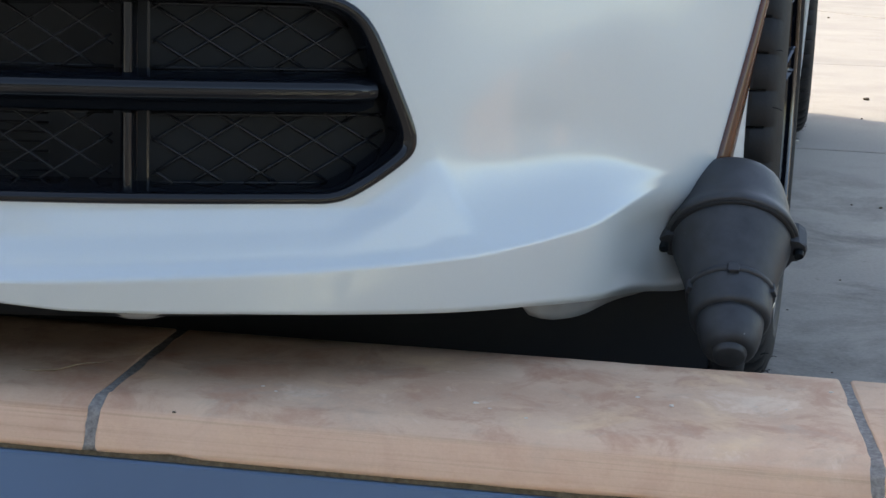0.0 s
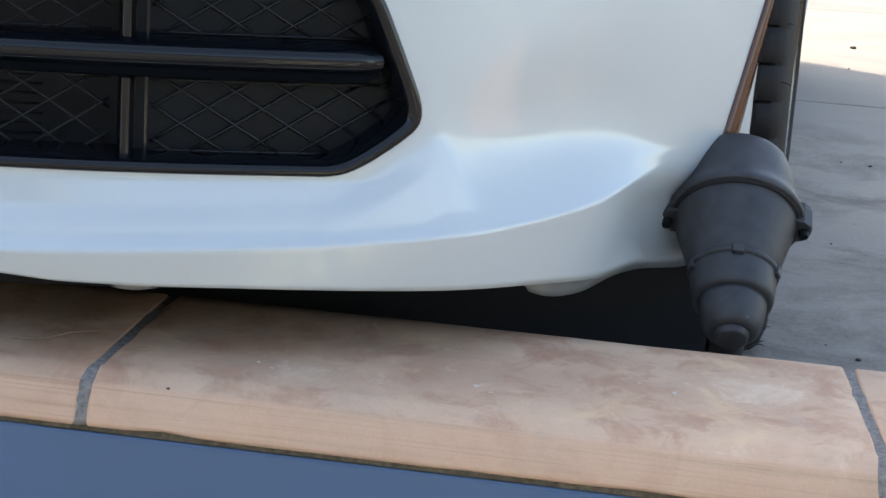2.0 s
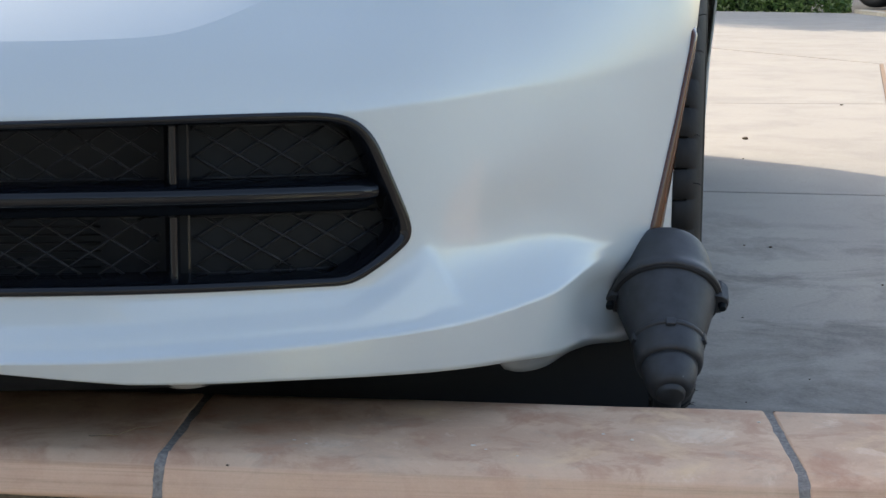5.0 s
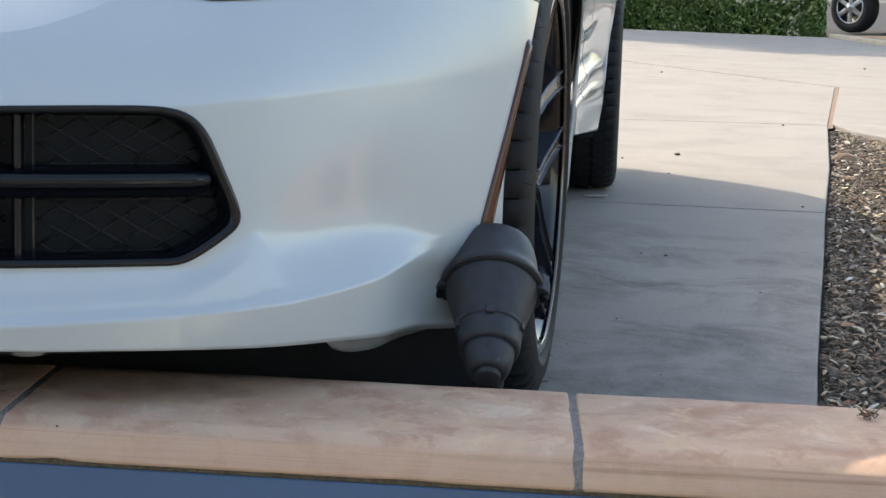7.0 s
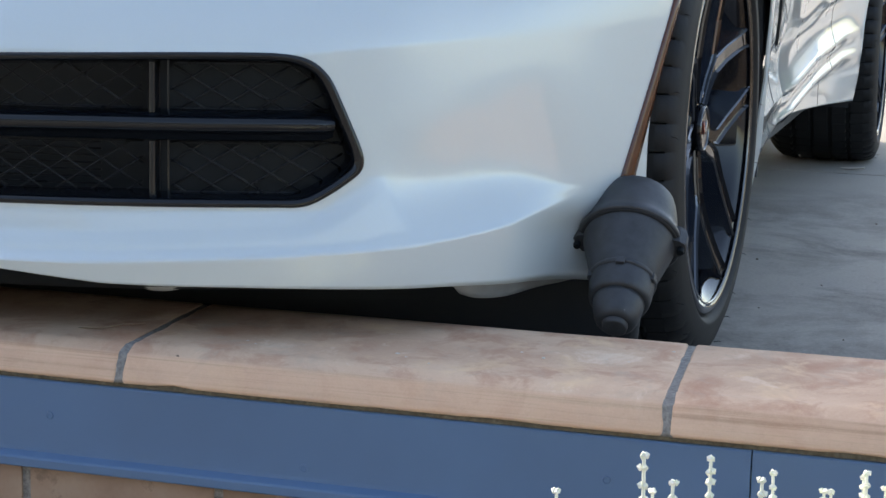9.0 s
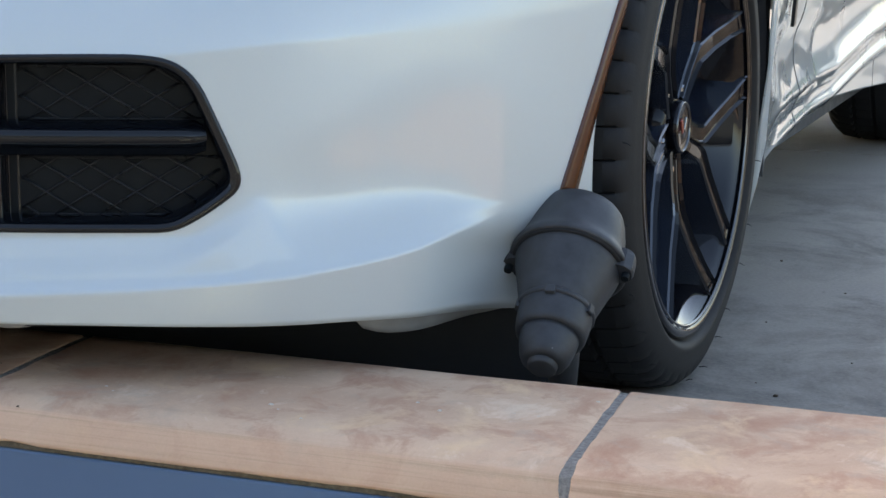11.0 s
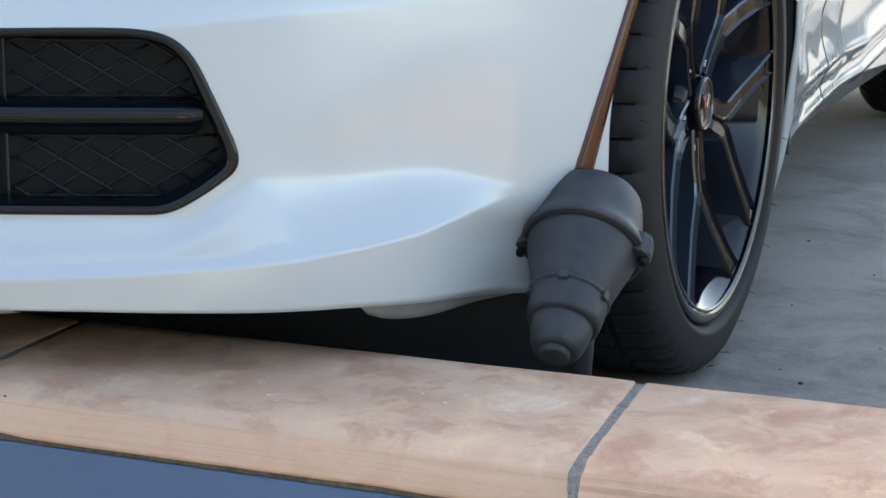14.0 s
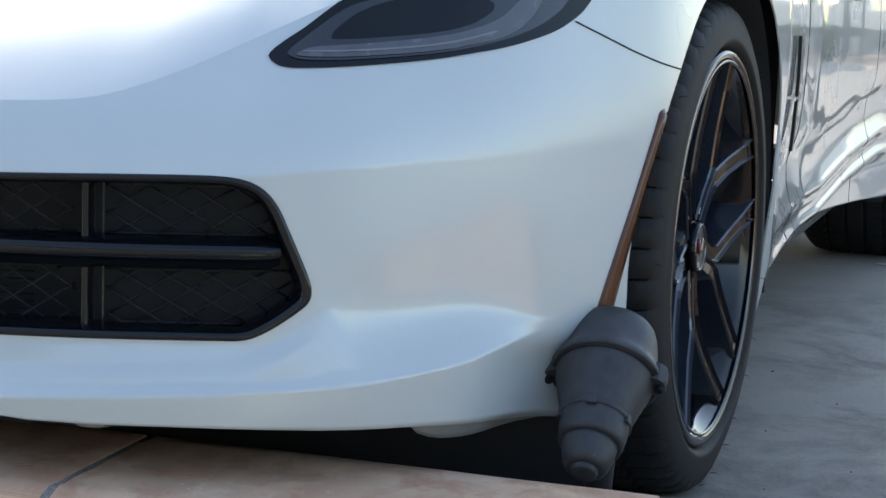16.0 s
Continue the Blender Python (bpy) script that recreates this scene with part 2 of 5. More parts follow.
# the blue sky reflection on the spoke walls is put into this colour
SPOKE_SIDE = plain("black wheel paint with sky reflection tint", (0.022, 0.029, 0.043), 0.06, coat=1.0, spec=0.9)
BARREL_IN = plain("black barrel paint", (0.005, 0.006, 0.009), 0.07, coat=0.45, spec=0.25)
RUBBER = rubber("tyre rubber")
CONCRETE = concrete("worn concrete")
STONE = sandstone("pink sandstone")
TILE = tile_stone("rust-brown stone tile")
GROUT = mortar_mat("grey cement grout", (0.25, 0.232, 0.212))
MORTAR = mortar_mat("dark grey-brown mortar", (0.16, 0.142, 0.11))
BLUE = plain("blue paint", (0.082, 0.155, 0.275), 0.42, vary=0.06, scale=6, relief=0.0002)
STUCCO = mortar_mat("grey stucco", (0.265, 0.29, 0.30))
GRAVEL = gravel_mat("mixed brown gravel")
YARD = soil_mat("pale dry decomposed granite", (0.20, 0.19, 0.172), (0.27, 0.257, 0.235))
BED_SOIL = soil_mat("dark dry soil", (0.075, 0.062, 0.05), (0.12, 0.10, 0.082))
PALE_SOIL = soil_mat("dry orange dirt", (0.36, 0.24, 0.15), (0.46, 0.32, 0.21))
ASPHALT = soil_mat("grey asphalt", (0.07, 0.07, 0.07), (0.10, 0.10, 0.10))
LENS_GLASS = plain("smoked lens plastic", (0.016, 0.018, 0.024), 0.05, coat=1.0, spec=0.5)
LED_PALE = plain("pale diffuser", (0.17, 0.18, 0.20), 0.2, coat=0.8, scale=50)
LED_GREY = plain("frosted light strip", (0.085, 0.092, 0.112), 0.25, coat=0.8, scale=50)
GLASS_DARK = plain("tinted window glass", (0.012, 0.014, 0.016), 0.04, coat=1.0)
BARK = plain("twig bark", (0.10, 0.07, 0.045), 0.85)
HEDGE = leaf_mat("hedge leaves", [(0.0, (0.03, 0.065, 0.014)), (0.4, (0.07, 0.14, 0.028)), (0.75, (0.14, 0.22, 0.05)), (1.0, (0.34, 0.40, 0.20))])
SILVER_LEAF = leaf_mat("silver-white leaves", [(0.0, (0.78, 0.80, 0.62)), (0.5, (0.86, 0.87, 0.73)), (1.0, (0.88, 0.84, 0.73))], 0.8)
CHIP = leaf_mat("pale wood chips", [(0.0, (0.30, 0.15, 0.08)), (0.3, (0.42, 0.30, 0.18)), (0.6, (0.55, 0.45, 0.30)), (1.0, (0.70, 0.65, 0.56))], 0.8)
WOOD_STRIP = plain("weathered wood strip", (0.23, 0.15, 0.09), 0.8, vary=0.3, scale=25)
PILLAR = plain("dark olive-brown painted steel", (0.055, 0.048, 0.035), 0.6)
LAWN = soil_mat("short lawn grass", (0.09, 0.20, 0.03), (0.16, 0.30, 0.06))
KERB = plain("cream painted kerb", (0.46, 0.40, 0.30), 0.8, vary=0.2, scale=8)
GREEN_CAR = plain("dark green car paint", (0.02, 0.05, 0.045), 0.25, coat=0.8)
DEFLECTOR = plain("pale grey satin plastic", (0.30, 0.31, 0.31), 0.4)
CLAY = plain("broken terracotta", (0.30, 0.20, 0.13), 0.85, vary=0.25)


# ---- mesh helpers ----
def part(name, bm, mat, parent=None, label="", smooth=False):
    me = bpy.data.meshes.new(name)
    bm.normal_update()
    bm.to_mesh(me)
    bm.free()
    me.materials.append(mat)
    if smooth:
        me.polygons.foreach_set("use_smooth", [True] * len(me.polygons))
    ob = new(name, me)
    ob.parent = parent
    if label:
        tagged(ob, label)
    return ob


def from_arrays(name, verts, faces, mat, parent=None, label="", smooth=False):
    me = bpy.data.meshes.new(name)
    me.from_pydata([tuple(map(float, v)) for v in verts], [], faces)
    me.materials.append(mat)
    if smooth:
        me.polygons.foreach_set("use_smooth", [True] * len(me.polygons))
    me.update()
    ob = new(name, me)
    ob.parent = parent
    if label:
        tagged(ob, label)
    return ob


def empty(name, loc=(0, 0, 0)):
    e = new(name)
    e.empty_display_size = 0.1
    e.location = loc
    return e


def grid_bm(bm, rows, close_u=False, close_v=False, flip=False, keep=None):
    """Quads between rows of points."""
    vs = [[bm.verts.new(p) for p in r] for r in rows]
    nr, nc = len(vs), len(vs[0])
    for i in range(nr if close_v else nr - 1):
        for j in range(nc if close_u else nc - 1):
            q = [vs[i][j], vs[i][(j + 1) % nc], vs[(i + 1) % nr][(j + 1) % nc], vs[(i + 1) % nr][j]]
            if keep and not keep(sum((v.co for v in q), Vector()) / 4):
                continue
            if flip:
                q.reverse()
            if len({v.index if v.index >= 0 else id(v) for v in q}) == 4:
                bm.faces.new(q)
    return vs


def box_bm(bm, lo, hi, bevel=0.0, m=None):
    r = bmesh.ops.create_cube(bm, size=1.0)
    c = [(a + b) / 2 for a, b in zip(lo, hi)]
    d = [b - a for a, b in zip(lo, hi)]
    for v in r["verts"]:
        v.co = Vector((c[0] + v.co.x * d[0], c[1] + v.co.y * d[1], c[2] + v.co.z * d[2]))
    if bevel:
        es = {e for v in r["verts"] for e in v.link_edges}
        rr = bmesh.ops.bevel(bm, geom=list(es), offset=bevel, segments=2, affect="EDGES", profile=0.5)
        vs = {v for f in rr["faces"] for v in f.verts} | {v for v in r["verts"] if v.is_valid}
    else:
        vs = set(r["verts"])
    if m is not None:
        bmesh.ops.transform(bm, matrix=m, verts=list(vs))
    return vs


def revolve_bm(bm, profile, m=None, steps=48, closed=False, cap=True):
    """Profile of (along, radius) turned about the local z axis."""
    rows = []
    for a, r in profile:
        rows.append([Vector((r * math.cos(2 * math.pi * k / steps), r * math.sin(2 * math.pi * k / steps), a)) for k in range(steps)])
    if m is not None:
        rows = [[m @ p for p in r] for r in rows]
    vs = grid_bm(bm, rows, close_u=True, close_v=closed)
    if cap and not closed:
        bm.faces.new(list(reversed(vs[0])))
        bm.faces.new(vs[-1])
    return vs


def tube_bm(bm, pts, radius, sides=8, cap=True):
    rows = []
    up = Vector((0, 0, 1))
    for i, p in enumerate(pts):
        p = Vector(p)
        d = (Vector(pts[min(i + 1, len(pts) - 1)]) - Vector(pts[max(i - 1, 0)])).normalized()
        a = d.cross(up)
        if a.length < 1e-3:
            a = d.cross(Vector((1, 0, 0)))
        a.normalize()
        b = d.cross(a)
        r = radius[i] if isinstance(radius, (list, tuple)) else radius
        rows.append([p + r * (math.cos(2 * math.pi * k / sides) * a + math.sin(2 * math.pi * k / sides) * b) for k in range(sides)])
    vs = grid_bm(bm, rows, close_u=True)
    if cap:
        bm.faces.new(list(reversed(vs[0])))
        bm.faces.new(vs[-1])


def smoothstep(a, b, x):
    t = min(1.0, max(0.0, (x - a) / (b - a)))
    return t * t * (3 - 2 * t)


def spline(pts, n):
    """n points along a Catmull-Rom curve through pts, evenly by length."""
    P = [np.array(p, float) for p in pts]
    P = [2 * P[0] - P[1]] + P + [2 * P[-1] - P[-2]]
    out = []
    for i in range(1, len(P) - 2):
        for k in range(40):
            t = k / 40
            a, b, c, d = P[i - 1], P[i], P[i + 1], P[i + 2]
            out.append(0.5 * (2 * b + (c - a) * t + (2 * a - 5 * b + 4 * c - d) * t * t + (3 * b - a - 3 * c + d) * t ** 3))
    out.append(P[-2])
    out = np.array(out)
    s = np.r_[0, np.cumsum(np.linalg.norm(np.diff(out, axis=0), axis=1))]
    q = np.linspace(0, s[-1], n)
    return np.stack([np.interp(q, s, out[:, k]) for k in range(out.shape[1])], 1), q


# ---- ground, wall and drive ----
def build_ground():
    """One sheet: the low planting bed on the near side of the wall, the yard at drive level beyond it, out to the horizon."""
    xs = [-1500, -200, -40, -12, -6, -3, -1, 1, 3, 6, 12, 40, 200, 1500]
    prof = [(-1500, -0.55), (-200, -0.55), (-30, -0.55), (-8, -0.55), (-3, -0.55), (-1, -0.55), (-0.22, -0.55), (-0.14, -0.56), (-0.13, -0.06), (0.5, -0.06), (2, -0.06), (4, -0.06), (8, -0.06), (20, -0.06), (25.5, -0.06), (28, 0.0), (34, 0.2), (46, 0.5), (66, 0.655), (75, 0.8), (130, 1.6), (200, 1.8), (1500, 1.8)]
    bm = bmesh.new()
    grid_bm(bm, [[Vector((x, y, z)) for x in xs] for y, z in prof])
    return tagged(part("ground", bm, YARD), "pale dry soil yard with a lower planting bed", "ground", kind="structure")


build_ground()

wall = tagged(empty("wall_retaining"), "low retaining wall with sandstone coping and blue band", "wall", kind="structure")
bm = bmesh.new()
box_bm(bm, (-3.98, -0.235, -0.56), (3.98, -0.012, 0.100))
part("wall_core", bm, MORTAR, wall)
bm = bmesh.new()
box_bm(bm, (-3.985, -0.2565, 0.0968), (3.985, -0.02, 0.1028))
part("mortar_bed", bm, MORTAR, wall, "dark recessed mortar under the coping")

JOINTS = [0.005 + 0.573 * k for k in range(-7, 8)]


def coping_profile():
    p = [(0.0, 0.106), (0.0, 0.137), (-0.003, 0.140)]
    p += [(-0.02 - 0.02 * k, 0.140 + 0.0006 * math.sin(k * 1.7)) for k in range(11)]
    p += [(-0.226, 0.1400), (-0.232, 0.1392), (-0.2400, 0.1368), (-0.2480, 0.1338), (-0.2505, 0.1325), (-0.2522, 0.1302), (-0.2572, 0.1215), (-0.2622, 0.1125), (-0.2645, 0.1075), (-0.2648, 0.1048), (-0.2630, 0.1028), (-0.20, 0.103), (-0.05, 0.103)]
    return p


def joint_x(k, y):
    """The joints are not all cut square: each runs a little aslant across the coping."""
    return JOINTS[k] + (0.002 - 0.060 * y if k == 7 else -0.0165 - 0.052 * y if k == 6 else -0.004 * (k % 3) * y) - (0.005 if k == 7 else 0.0)


def coping_stone(k):
    seed = k
    prof = coping_profile()
    bm = bmesh.new()
    rows = []
    n = 22
    for i in range(n + 1):
        end = i in (0, n)
        row = []
        for j, (y, z) in enumerate(prof):
            xa, xb = joint_x(k, y) + 0.0043, joint_x(k + 1, y) - 0.0043
            t = 0.0 if i == 0 else 1.0 if i == n else (0.004 + 0.992 * (i - 1) / (n - 2))
            x = xa + (xb - xa) * t
            w = 0.0009 * noise.noise(Vector((x * 9 + seed * 5, y * 9, z * 9)))
            edge = 0.0016 * noise.noise(Vector((y * 70, z * 70, seed + i))) if i in (0, 1, n - 1, n) else 0.0
            shrink = 0.0012 if end else 0.0
            chip = 0.007 * max(0.0, noise.noise(Vector((x * 14 + seed * 3.1, 0, 0))) - 0.15) if j >= len(prof) - 4 else 0.0
            row.append(Vector((x + edge, y + w + shrink * (1 if y < -0.1 else -1), z + w * 0.6 - shrink * (1 if z > 0.12 else -1) + chip)))
        rows.append(row)
    vs = grid_bm(bm, rows, close_u=True)
    bm.faces.new(vs[0])
    bm.faces.new(list(reversed(vs[-1])))
    bmesh.ops.recalc_face_normals(bm, faces=bm.faces)
    ob = part("coping_stone", bm, STONE, wall, smooth=True)
    for p in ob.data.polygons:
        p.use_smooth = len(p.vertices) == 4


for k in range(len(JOINTS) - 1):
    coping_stone(k)


def grout_joint(k):
    prof = [(y * 0.992 - 0.001, min(z, 0.1390) if z > 0.125 else z) for y, z in coping_profile()]
    bm = bmesh.new()
    rows = []
    for i in range(4):
        rows.append([Vector((joint_x(k, y) - 0.0085 + 0.017 * i / 3, y + 0.0012 * noise.noise(Vector((k * 7 + i, y * 90, z * 90))), z - 0.0006 + 0.001 * noise.noise(Vector((k * 3 + i * 2, y * 70, z * 50))))) for y, z in prof])
    grid_bm(bm, rows, close_u=True)
    bmesh.ops.recalc_face_normals(bm, faces=bm.faces)
    part("grout_joint", bm, GROUT, wall, smooth=True)


for k in range(1, len(JOINTS) - 1):
    grout_joint(k)


def fascia_board(x0, x1):
    """Blue band under the coping, with a thicker rounded foot."""
    prof = [(-0.236, 0.0965), (-0.2585, 0.0965), (-0.2600, 0.0945), (-0.2600, 0.020), (-0.2605, 0.016), (-0.2690, 0.0115), (-0.2700, 0.0095), (-0.2700, 0.0015), (-0.2688, 0.0), (-0.236, 0.0)]
    bm = bmesh.new()
    n = 16
    rows = [[Vector((x0 + (x1 - x0) * i / n, y + 0.0006 * noise.noise(Vector((x0 + i * 0.6, z * 9, 0))), z)) for y, z in prof] for i in range(n + 1)]
    vs = grid_bm(bm, rows, close_u=True)
    bm.faces.new(vs[0])
    bm.faces.new(list(reversed(vs[-1])))
    bmesh.ops.recalc_face_normals(bm, faces=bm.faces)
    return part("fascia_board", bm, BLUE, wall, "blue painted flat band")


for a, b in ((-3.99, -2.345), (-2.3435, -1.121), (-1.1195, 0.1005), (0.102, 1.321), (1.3225, 2.54), (2.5415, 3.99)):
    fascia_board(a, b)
for x, z in ((-0.655, 0.058), (-0.04, 0.052), (-0.36, 0.03), (0.72, 0.055), (1.2, 0.05)):
    bm = bmesh.new()
    revolve_bm(bm, [(0.0, 0.0046), (0.0012, 0.0044), (0.0016, 0.0034), (0.0009, 0.0028), (0.0009, 0.0004)], pose(x, -0.2596, z, 90, 0, 0), 16)
    part("screw", bm, BLUE, wall)

TILE_X = [-0.686 + d for d in (-3.28, -3.07, -2.86, -2.6, -2.3, -2.04, -1.78, -1.5, -1.24, -0.98, -0.72, -0.49, -0.24, 0.0, 0.229, 0.511, 0.78, 1.04, 1.33, 1.59, 1.86, 2.1, 2.4, 2.66, 2.95, 3.2, 3.5, 3.8, 4.1, 4.38, 4.54)]


def stone_tile(x0, x1, z0, z1):
    bm = bmesh.new()
    n = 5
    rows = []
    for i in range(n + 1):
        row = []
        for j in range(5):
            x, z = x0 + (x1 - x0) * i / n, z0 + (z1 - z0) * j / 4
            e = min(i, n - i, j, 4 - j) == 0
            row.append(Vector((x + 0.002 * noise.noise(Vector((z * 30, x0, 1))) * (i in (0, n)), -0.262 + 0.004 * e + 0.002 * noise.noise(Vector((x * 12, z * 12, 3))), z)))
        rows.append(row)
    vs = grid_bm(bm, rows)
    ring = [vs[i][0] for i in range(n + 1)] + [vs[n][j] for j in range(1, 5)] + [vs[i][4] for i in range(n - 1, -1, -1)] + [vs[0][j] for j in range(3, 0, -1)]
    back = [bm.verts.new((v.co.x, -0.236, v.co.z)) for v in ring]
    for k in range(len(ring)):
        q = (k + 1) % len(ring)
        bm.faces.new([ring[k], ring[q], back[q], back[k]])
    bmesh.ops.recalc_face_normals(bm, faces=bm.faces)
    part("stone_tile", bm, TILE, wall)


for row, (z0, z1) in enumerate(((-0.19, -0.0015), (-0.37, -0.196), (-0.55, -0.376))):
    for k in range(len(TILE_X) - 1):
        s = 0.12 * (row % 2)
        stone_tile(TILE_X[k] + s + 0.0055, TILE_X[k + 1] + s - 0.0055, z0, z1)
bm = bmesh.new()
box_bm(bm, (-3.97, -0.2555, -0.555), (3.97, -0.2365, -0.003))
part("tile_grout", bm, GROUT, wall, "grey cement joints between tiles")

# added unseen wall past the planting bed: fills and reflects in the car's front
unseen_wall = tagged(empty("wall_house", (-1.5, -7.0, -0.55)), "added unseen grey stucco wall under an eave", "wall", kind="structure")
bm = bmesh.new()
box_bm(bm, (-14.0, -0.3, 0.0), (15.0, 0.0, 3.2), 0.01)
part("stucco", bm, STUCCO, unseen_wall)
bm = bmesh.new()
box_bm(bm, (-14.4, -4.5, 3.2), (15.4, 0.55, 3.38), 0.01)
part("eave", bm, STUCCO, unseen_wall, "added stucco eave and roof edge")

EDGE = [(0.285, 0.0), (0.344, 0.612), (0.372, 0.88), (0.43, 1.39), (0.515, 2.125), (0.604, 2.93), (0.75, 4.15), (0.957, 6.12), (1.365, 9.45)]


def edge_x(y):
    ys = [p[1] for p in EDGE]
    return float(np.interp(y, ys, [p[0] for p in EDGE])) if y <= ys[-1] else 1.365 + (y - 9.45) * 0.125


def slab(outline, parent, thick=0.11):
    """A concrete slab with a small rounded arris."""
    bm = bmesh.new()
    vs = [bm.verts.new((x, y, 0.0)) for x, y in outline]
    f = bm.faces.new(vs)
    if f.normal.z < 0:
        f.normal_flip()
    f.normal_update()
    r = bmesh.ops.extrude_face_region(bm, geom=[f])
    bmesh.ops.translate(bm, vec=(0, 0, -thick), verts=[v for v in r["geom"] if isinstance(v, bmesh.types.BMVert)])
    bmesh.ops.recalc_face_normals(bm, faces=bm.faces)
    top = [e for e in bm.edges if all(v.co.z > -0.001 for v in e.verts)]
    bmesh.ops.bevel(bm, geom=top, offset=0.005, segments=2, affect="EDGES", profile=0.5)
    return part("slab", bm, CONCRETE, parent)


def along_edge(y0, y1, n=10):
    return [(edge_x(y0 + (y1 - y0) * k / n), y0 + (y1 - y0) * k / n) for k in range(n + 1)]


drive = tagged(empty("driveway"), "worn pale concrete driveway in jointed slabs", "driveway", kind="structure")
G = 0.0095
J1Y, J2Y = (lambda x: 2.905 + 0.04 * (0.6 - x)), (lambda x: 6.12 + 0.11 * (x - 0.95))
slab([(-3.4, 0.004)] + along_edge(0.004, J1Y(0.6) - G) + [(-3.4, J1Y(-3.4) - G)], drive)
slab([(-3.4, J1Y(-3.4) + G)] + along_edge(J1Y(0.6) + G, J2Y(0.95) - G) + [(-3.4, J2Y(-3.4) - G)], drive)
D3 = [(-3.4, 13.6), (-0.9, 13.3), (0.05, 12.2), (0.6, 11.0), (1.36, 9.47)]
slab([(-3.4, J2Y(-3.4) + G)] + along_edge(J2Y(0.95) + G, 9.45) + [(x - 2 * G, y - 5 * G) for x, y in reversed(D3)], drive)
FLARE = [(0.985, 6.13), (1.036, 5.80), (1.173, 5.43), (1.321, 5.23), (1.46, 5.11), (1.9, 4.93), (2.6, 4.8), (4.5, 4.7)]
slab([(x + 0.012, y) for x, y in FLARE] + [(4.5, 7.3), (1.73, 6.46), (1.26, 6.32), (0.985, 6.285)], drive)
slab([(0.995, 6.30), (1.26, 6.33), (1.73, 6.47), (4.5, 7.31), (4.5, 8.4), (2.23, 9.0), (1.388, 9.43)], drive)
slab([(x + 2 * G, y + G) for x, y in D3] + [(1.40, 9.45), (2.23, 9.02), (4.5, 8.42), (7.5, 8.0), (7.5, 10.5), (3.9, 13.0), (3.47, 15.2), (3.02, 18.2), (2.66, 21.6), (-3.4, 23.6), (-3.4, 13.6)], drive)
bm = bmesh.new()
pts = along_edge(5.96, 9.44, 8)
grid_bm(bm, [[Vector((x + 0.001, y, -0.03)), Vector((x + 0.001, y, -0.002)), Vector((x + 0.022, y, -0.001)), Vector((x + 0.022, y, -0.03))] for x, y in pts])
bmesh.ops.recalc_face_normals(bm, faces=bm.faces)
part("expansion_strip", bm, WOOD_STRIP, drive, "weathered wooden joint strip")


# ---- gravel bed ----
def stones(name, count, region, size, seed, mat, flat=0.6):
    """Loose irregular pebbles, joined."""
    rnd = random.Random(seed)
    ico = bmesh.new()
    bmesh.ops.create_icosphere(ico, subdivisions=1, radius=1.0)
    base = np.array([v.co[:] for v in ico.verts])
    tri = [[v.index for v in f.verts] for f in ico.faces]
    ico.free()
    verts, faces = [], []
    nr = np.random.RandomState(seed)
    made = 0
    while made < count:
        x, y, z = region(rnd)
        s = size(rnd, y)
        p = base * (1 + 0.42 * nr.uniform(-1, 1, (len(base), 1))) * np.array([s * rnd.uniform(0.9, 1.5), s * rnd.uniform(0.4, 0.9), s * rnd.uniform(0.25, flat)])
        r = np.array(Euler((rnd.uniform(-0.5, 0.5), rnd.uniform(-0.5, 0.5), rnd.uniform(0, 6.28))).to_matrix())
        p = p @ r.T + np.array([x, y, z])
        o = len(verts)
        verts.extend(p)
        faces.extend([[o + i for i in t] for t in tri])
        made += 1
    return from_arrays(name, verts, faces, mat)


def bed_point(rnd):
    y = 0.01 + 5.95 * rnd.random() ** 1.7
    w = 1.25 + 0.25 * y
    x = edge_x(y) + 0.008 + rnd.random() * w
    if y > 4.6:
        fx = [p[0] for p in FLARE]
        lim = float(np.interp(x, fx, [p[1] for p in FLARE]))
        if y > lim - 0.02:
            y = lim - 0.02 - rnd.random() * 0.5
            if x < edge_x(y):
                x = edge_x(y) + 0.02
    return x, y, -0.022 + 0.012 * rnd.random()


bm = bmesh.new()
ys = [0.005 + 5.95 * k / 24 for k in range(25)]
grid_bm(bm, [[Vector((edge_x(y) + 0.002, y, -0.045)), Vector((edge_x(y) + 1.6 + 0.25 * y, y, -0.045))] for y in ys])
tagged(part("bed_soil", bm, BED_SOIL), "dark dry soil under the gravel", "soil", kind="structure")
tagged(stones("gravel", 72000, bed_point, lambda r, y: r.uniform(0.0032, 0.0080) * (1 + 0.07 * y), 3, GRAVEL, 0.5), "loose brown and grey gravel bed", "gravel", kind="stuff")


def chips():
    rnd = random.Random(8)
    verts, faces = [], []
    for k in range(5200):
        x, y, z = bed_point(rnd)
        L = rnd.uniform(0.005, 0.013) * (1.6 if k % 9 == 0 else 1.0) * (1 + 0.05 * y)
        W = L * rnd.uniform(0.22, 0.42)
        m = pose(x, y, -0.007 + 0.006 * rnd.random(), rnd.uniform(-25, 25), rnd.uniform(-25, 25), rnd.uniform(0, 360))
        o = len(verts)
        for a, b, c in ((-1, 0, 0), (-0.3, -1, 0.2), (0.4, -0.8, 0.25), (1, 0, 0), (0.3, 1, 0.25), (-0.4, 0.8, 0.2), (0, 0, 0.5), (0, 0, -0.3)):
            verts.append(m @ Vector((a * L, b * W, c * W)))
        for i in range(6):
            faces.append([o + i, o + (i + 1) % 6, o + 6])
            faces.append([o + (i + 1) % 6, o + i, o + 7])
    tagged(from_arrays("wood_chips", verts, faces, CHIP), "pale wood chips and dry leaves scattered on gravel", "wood chips", kind="stuff")


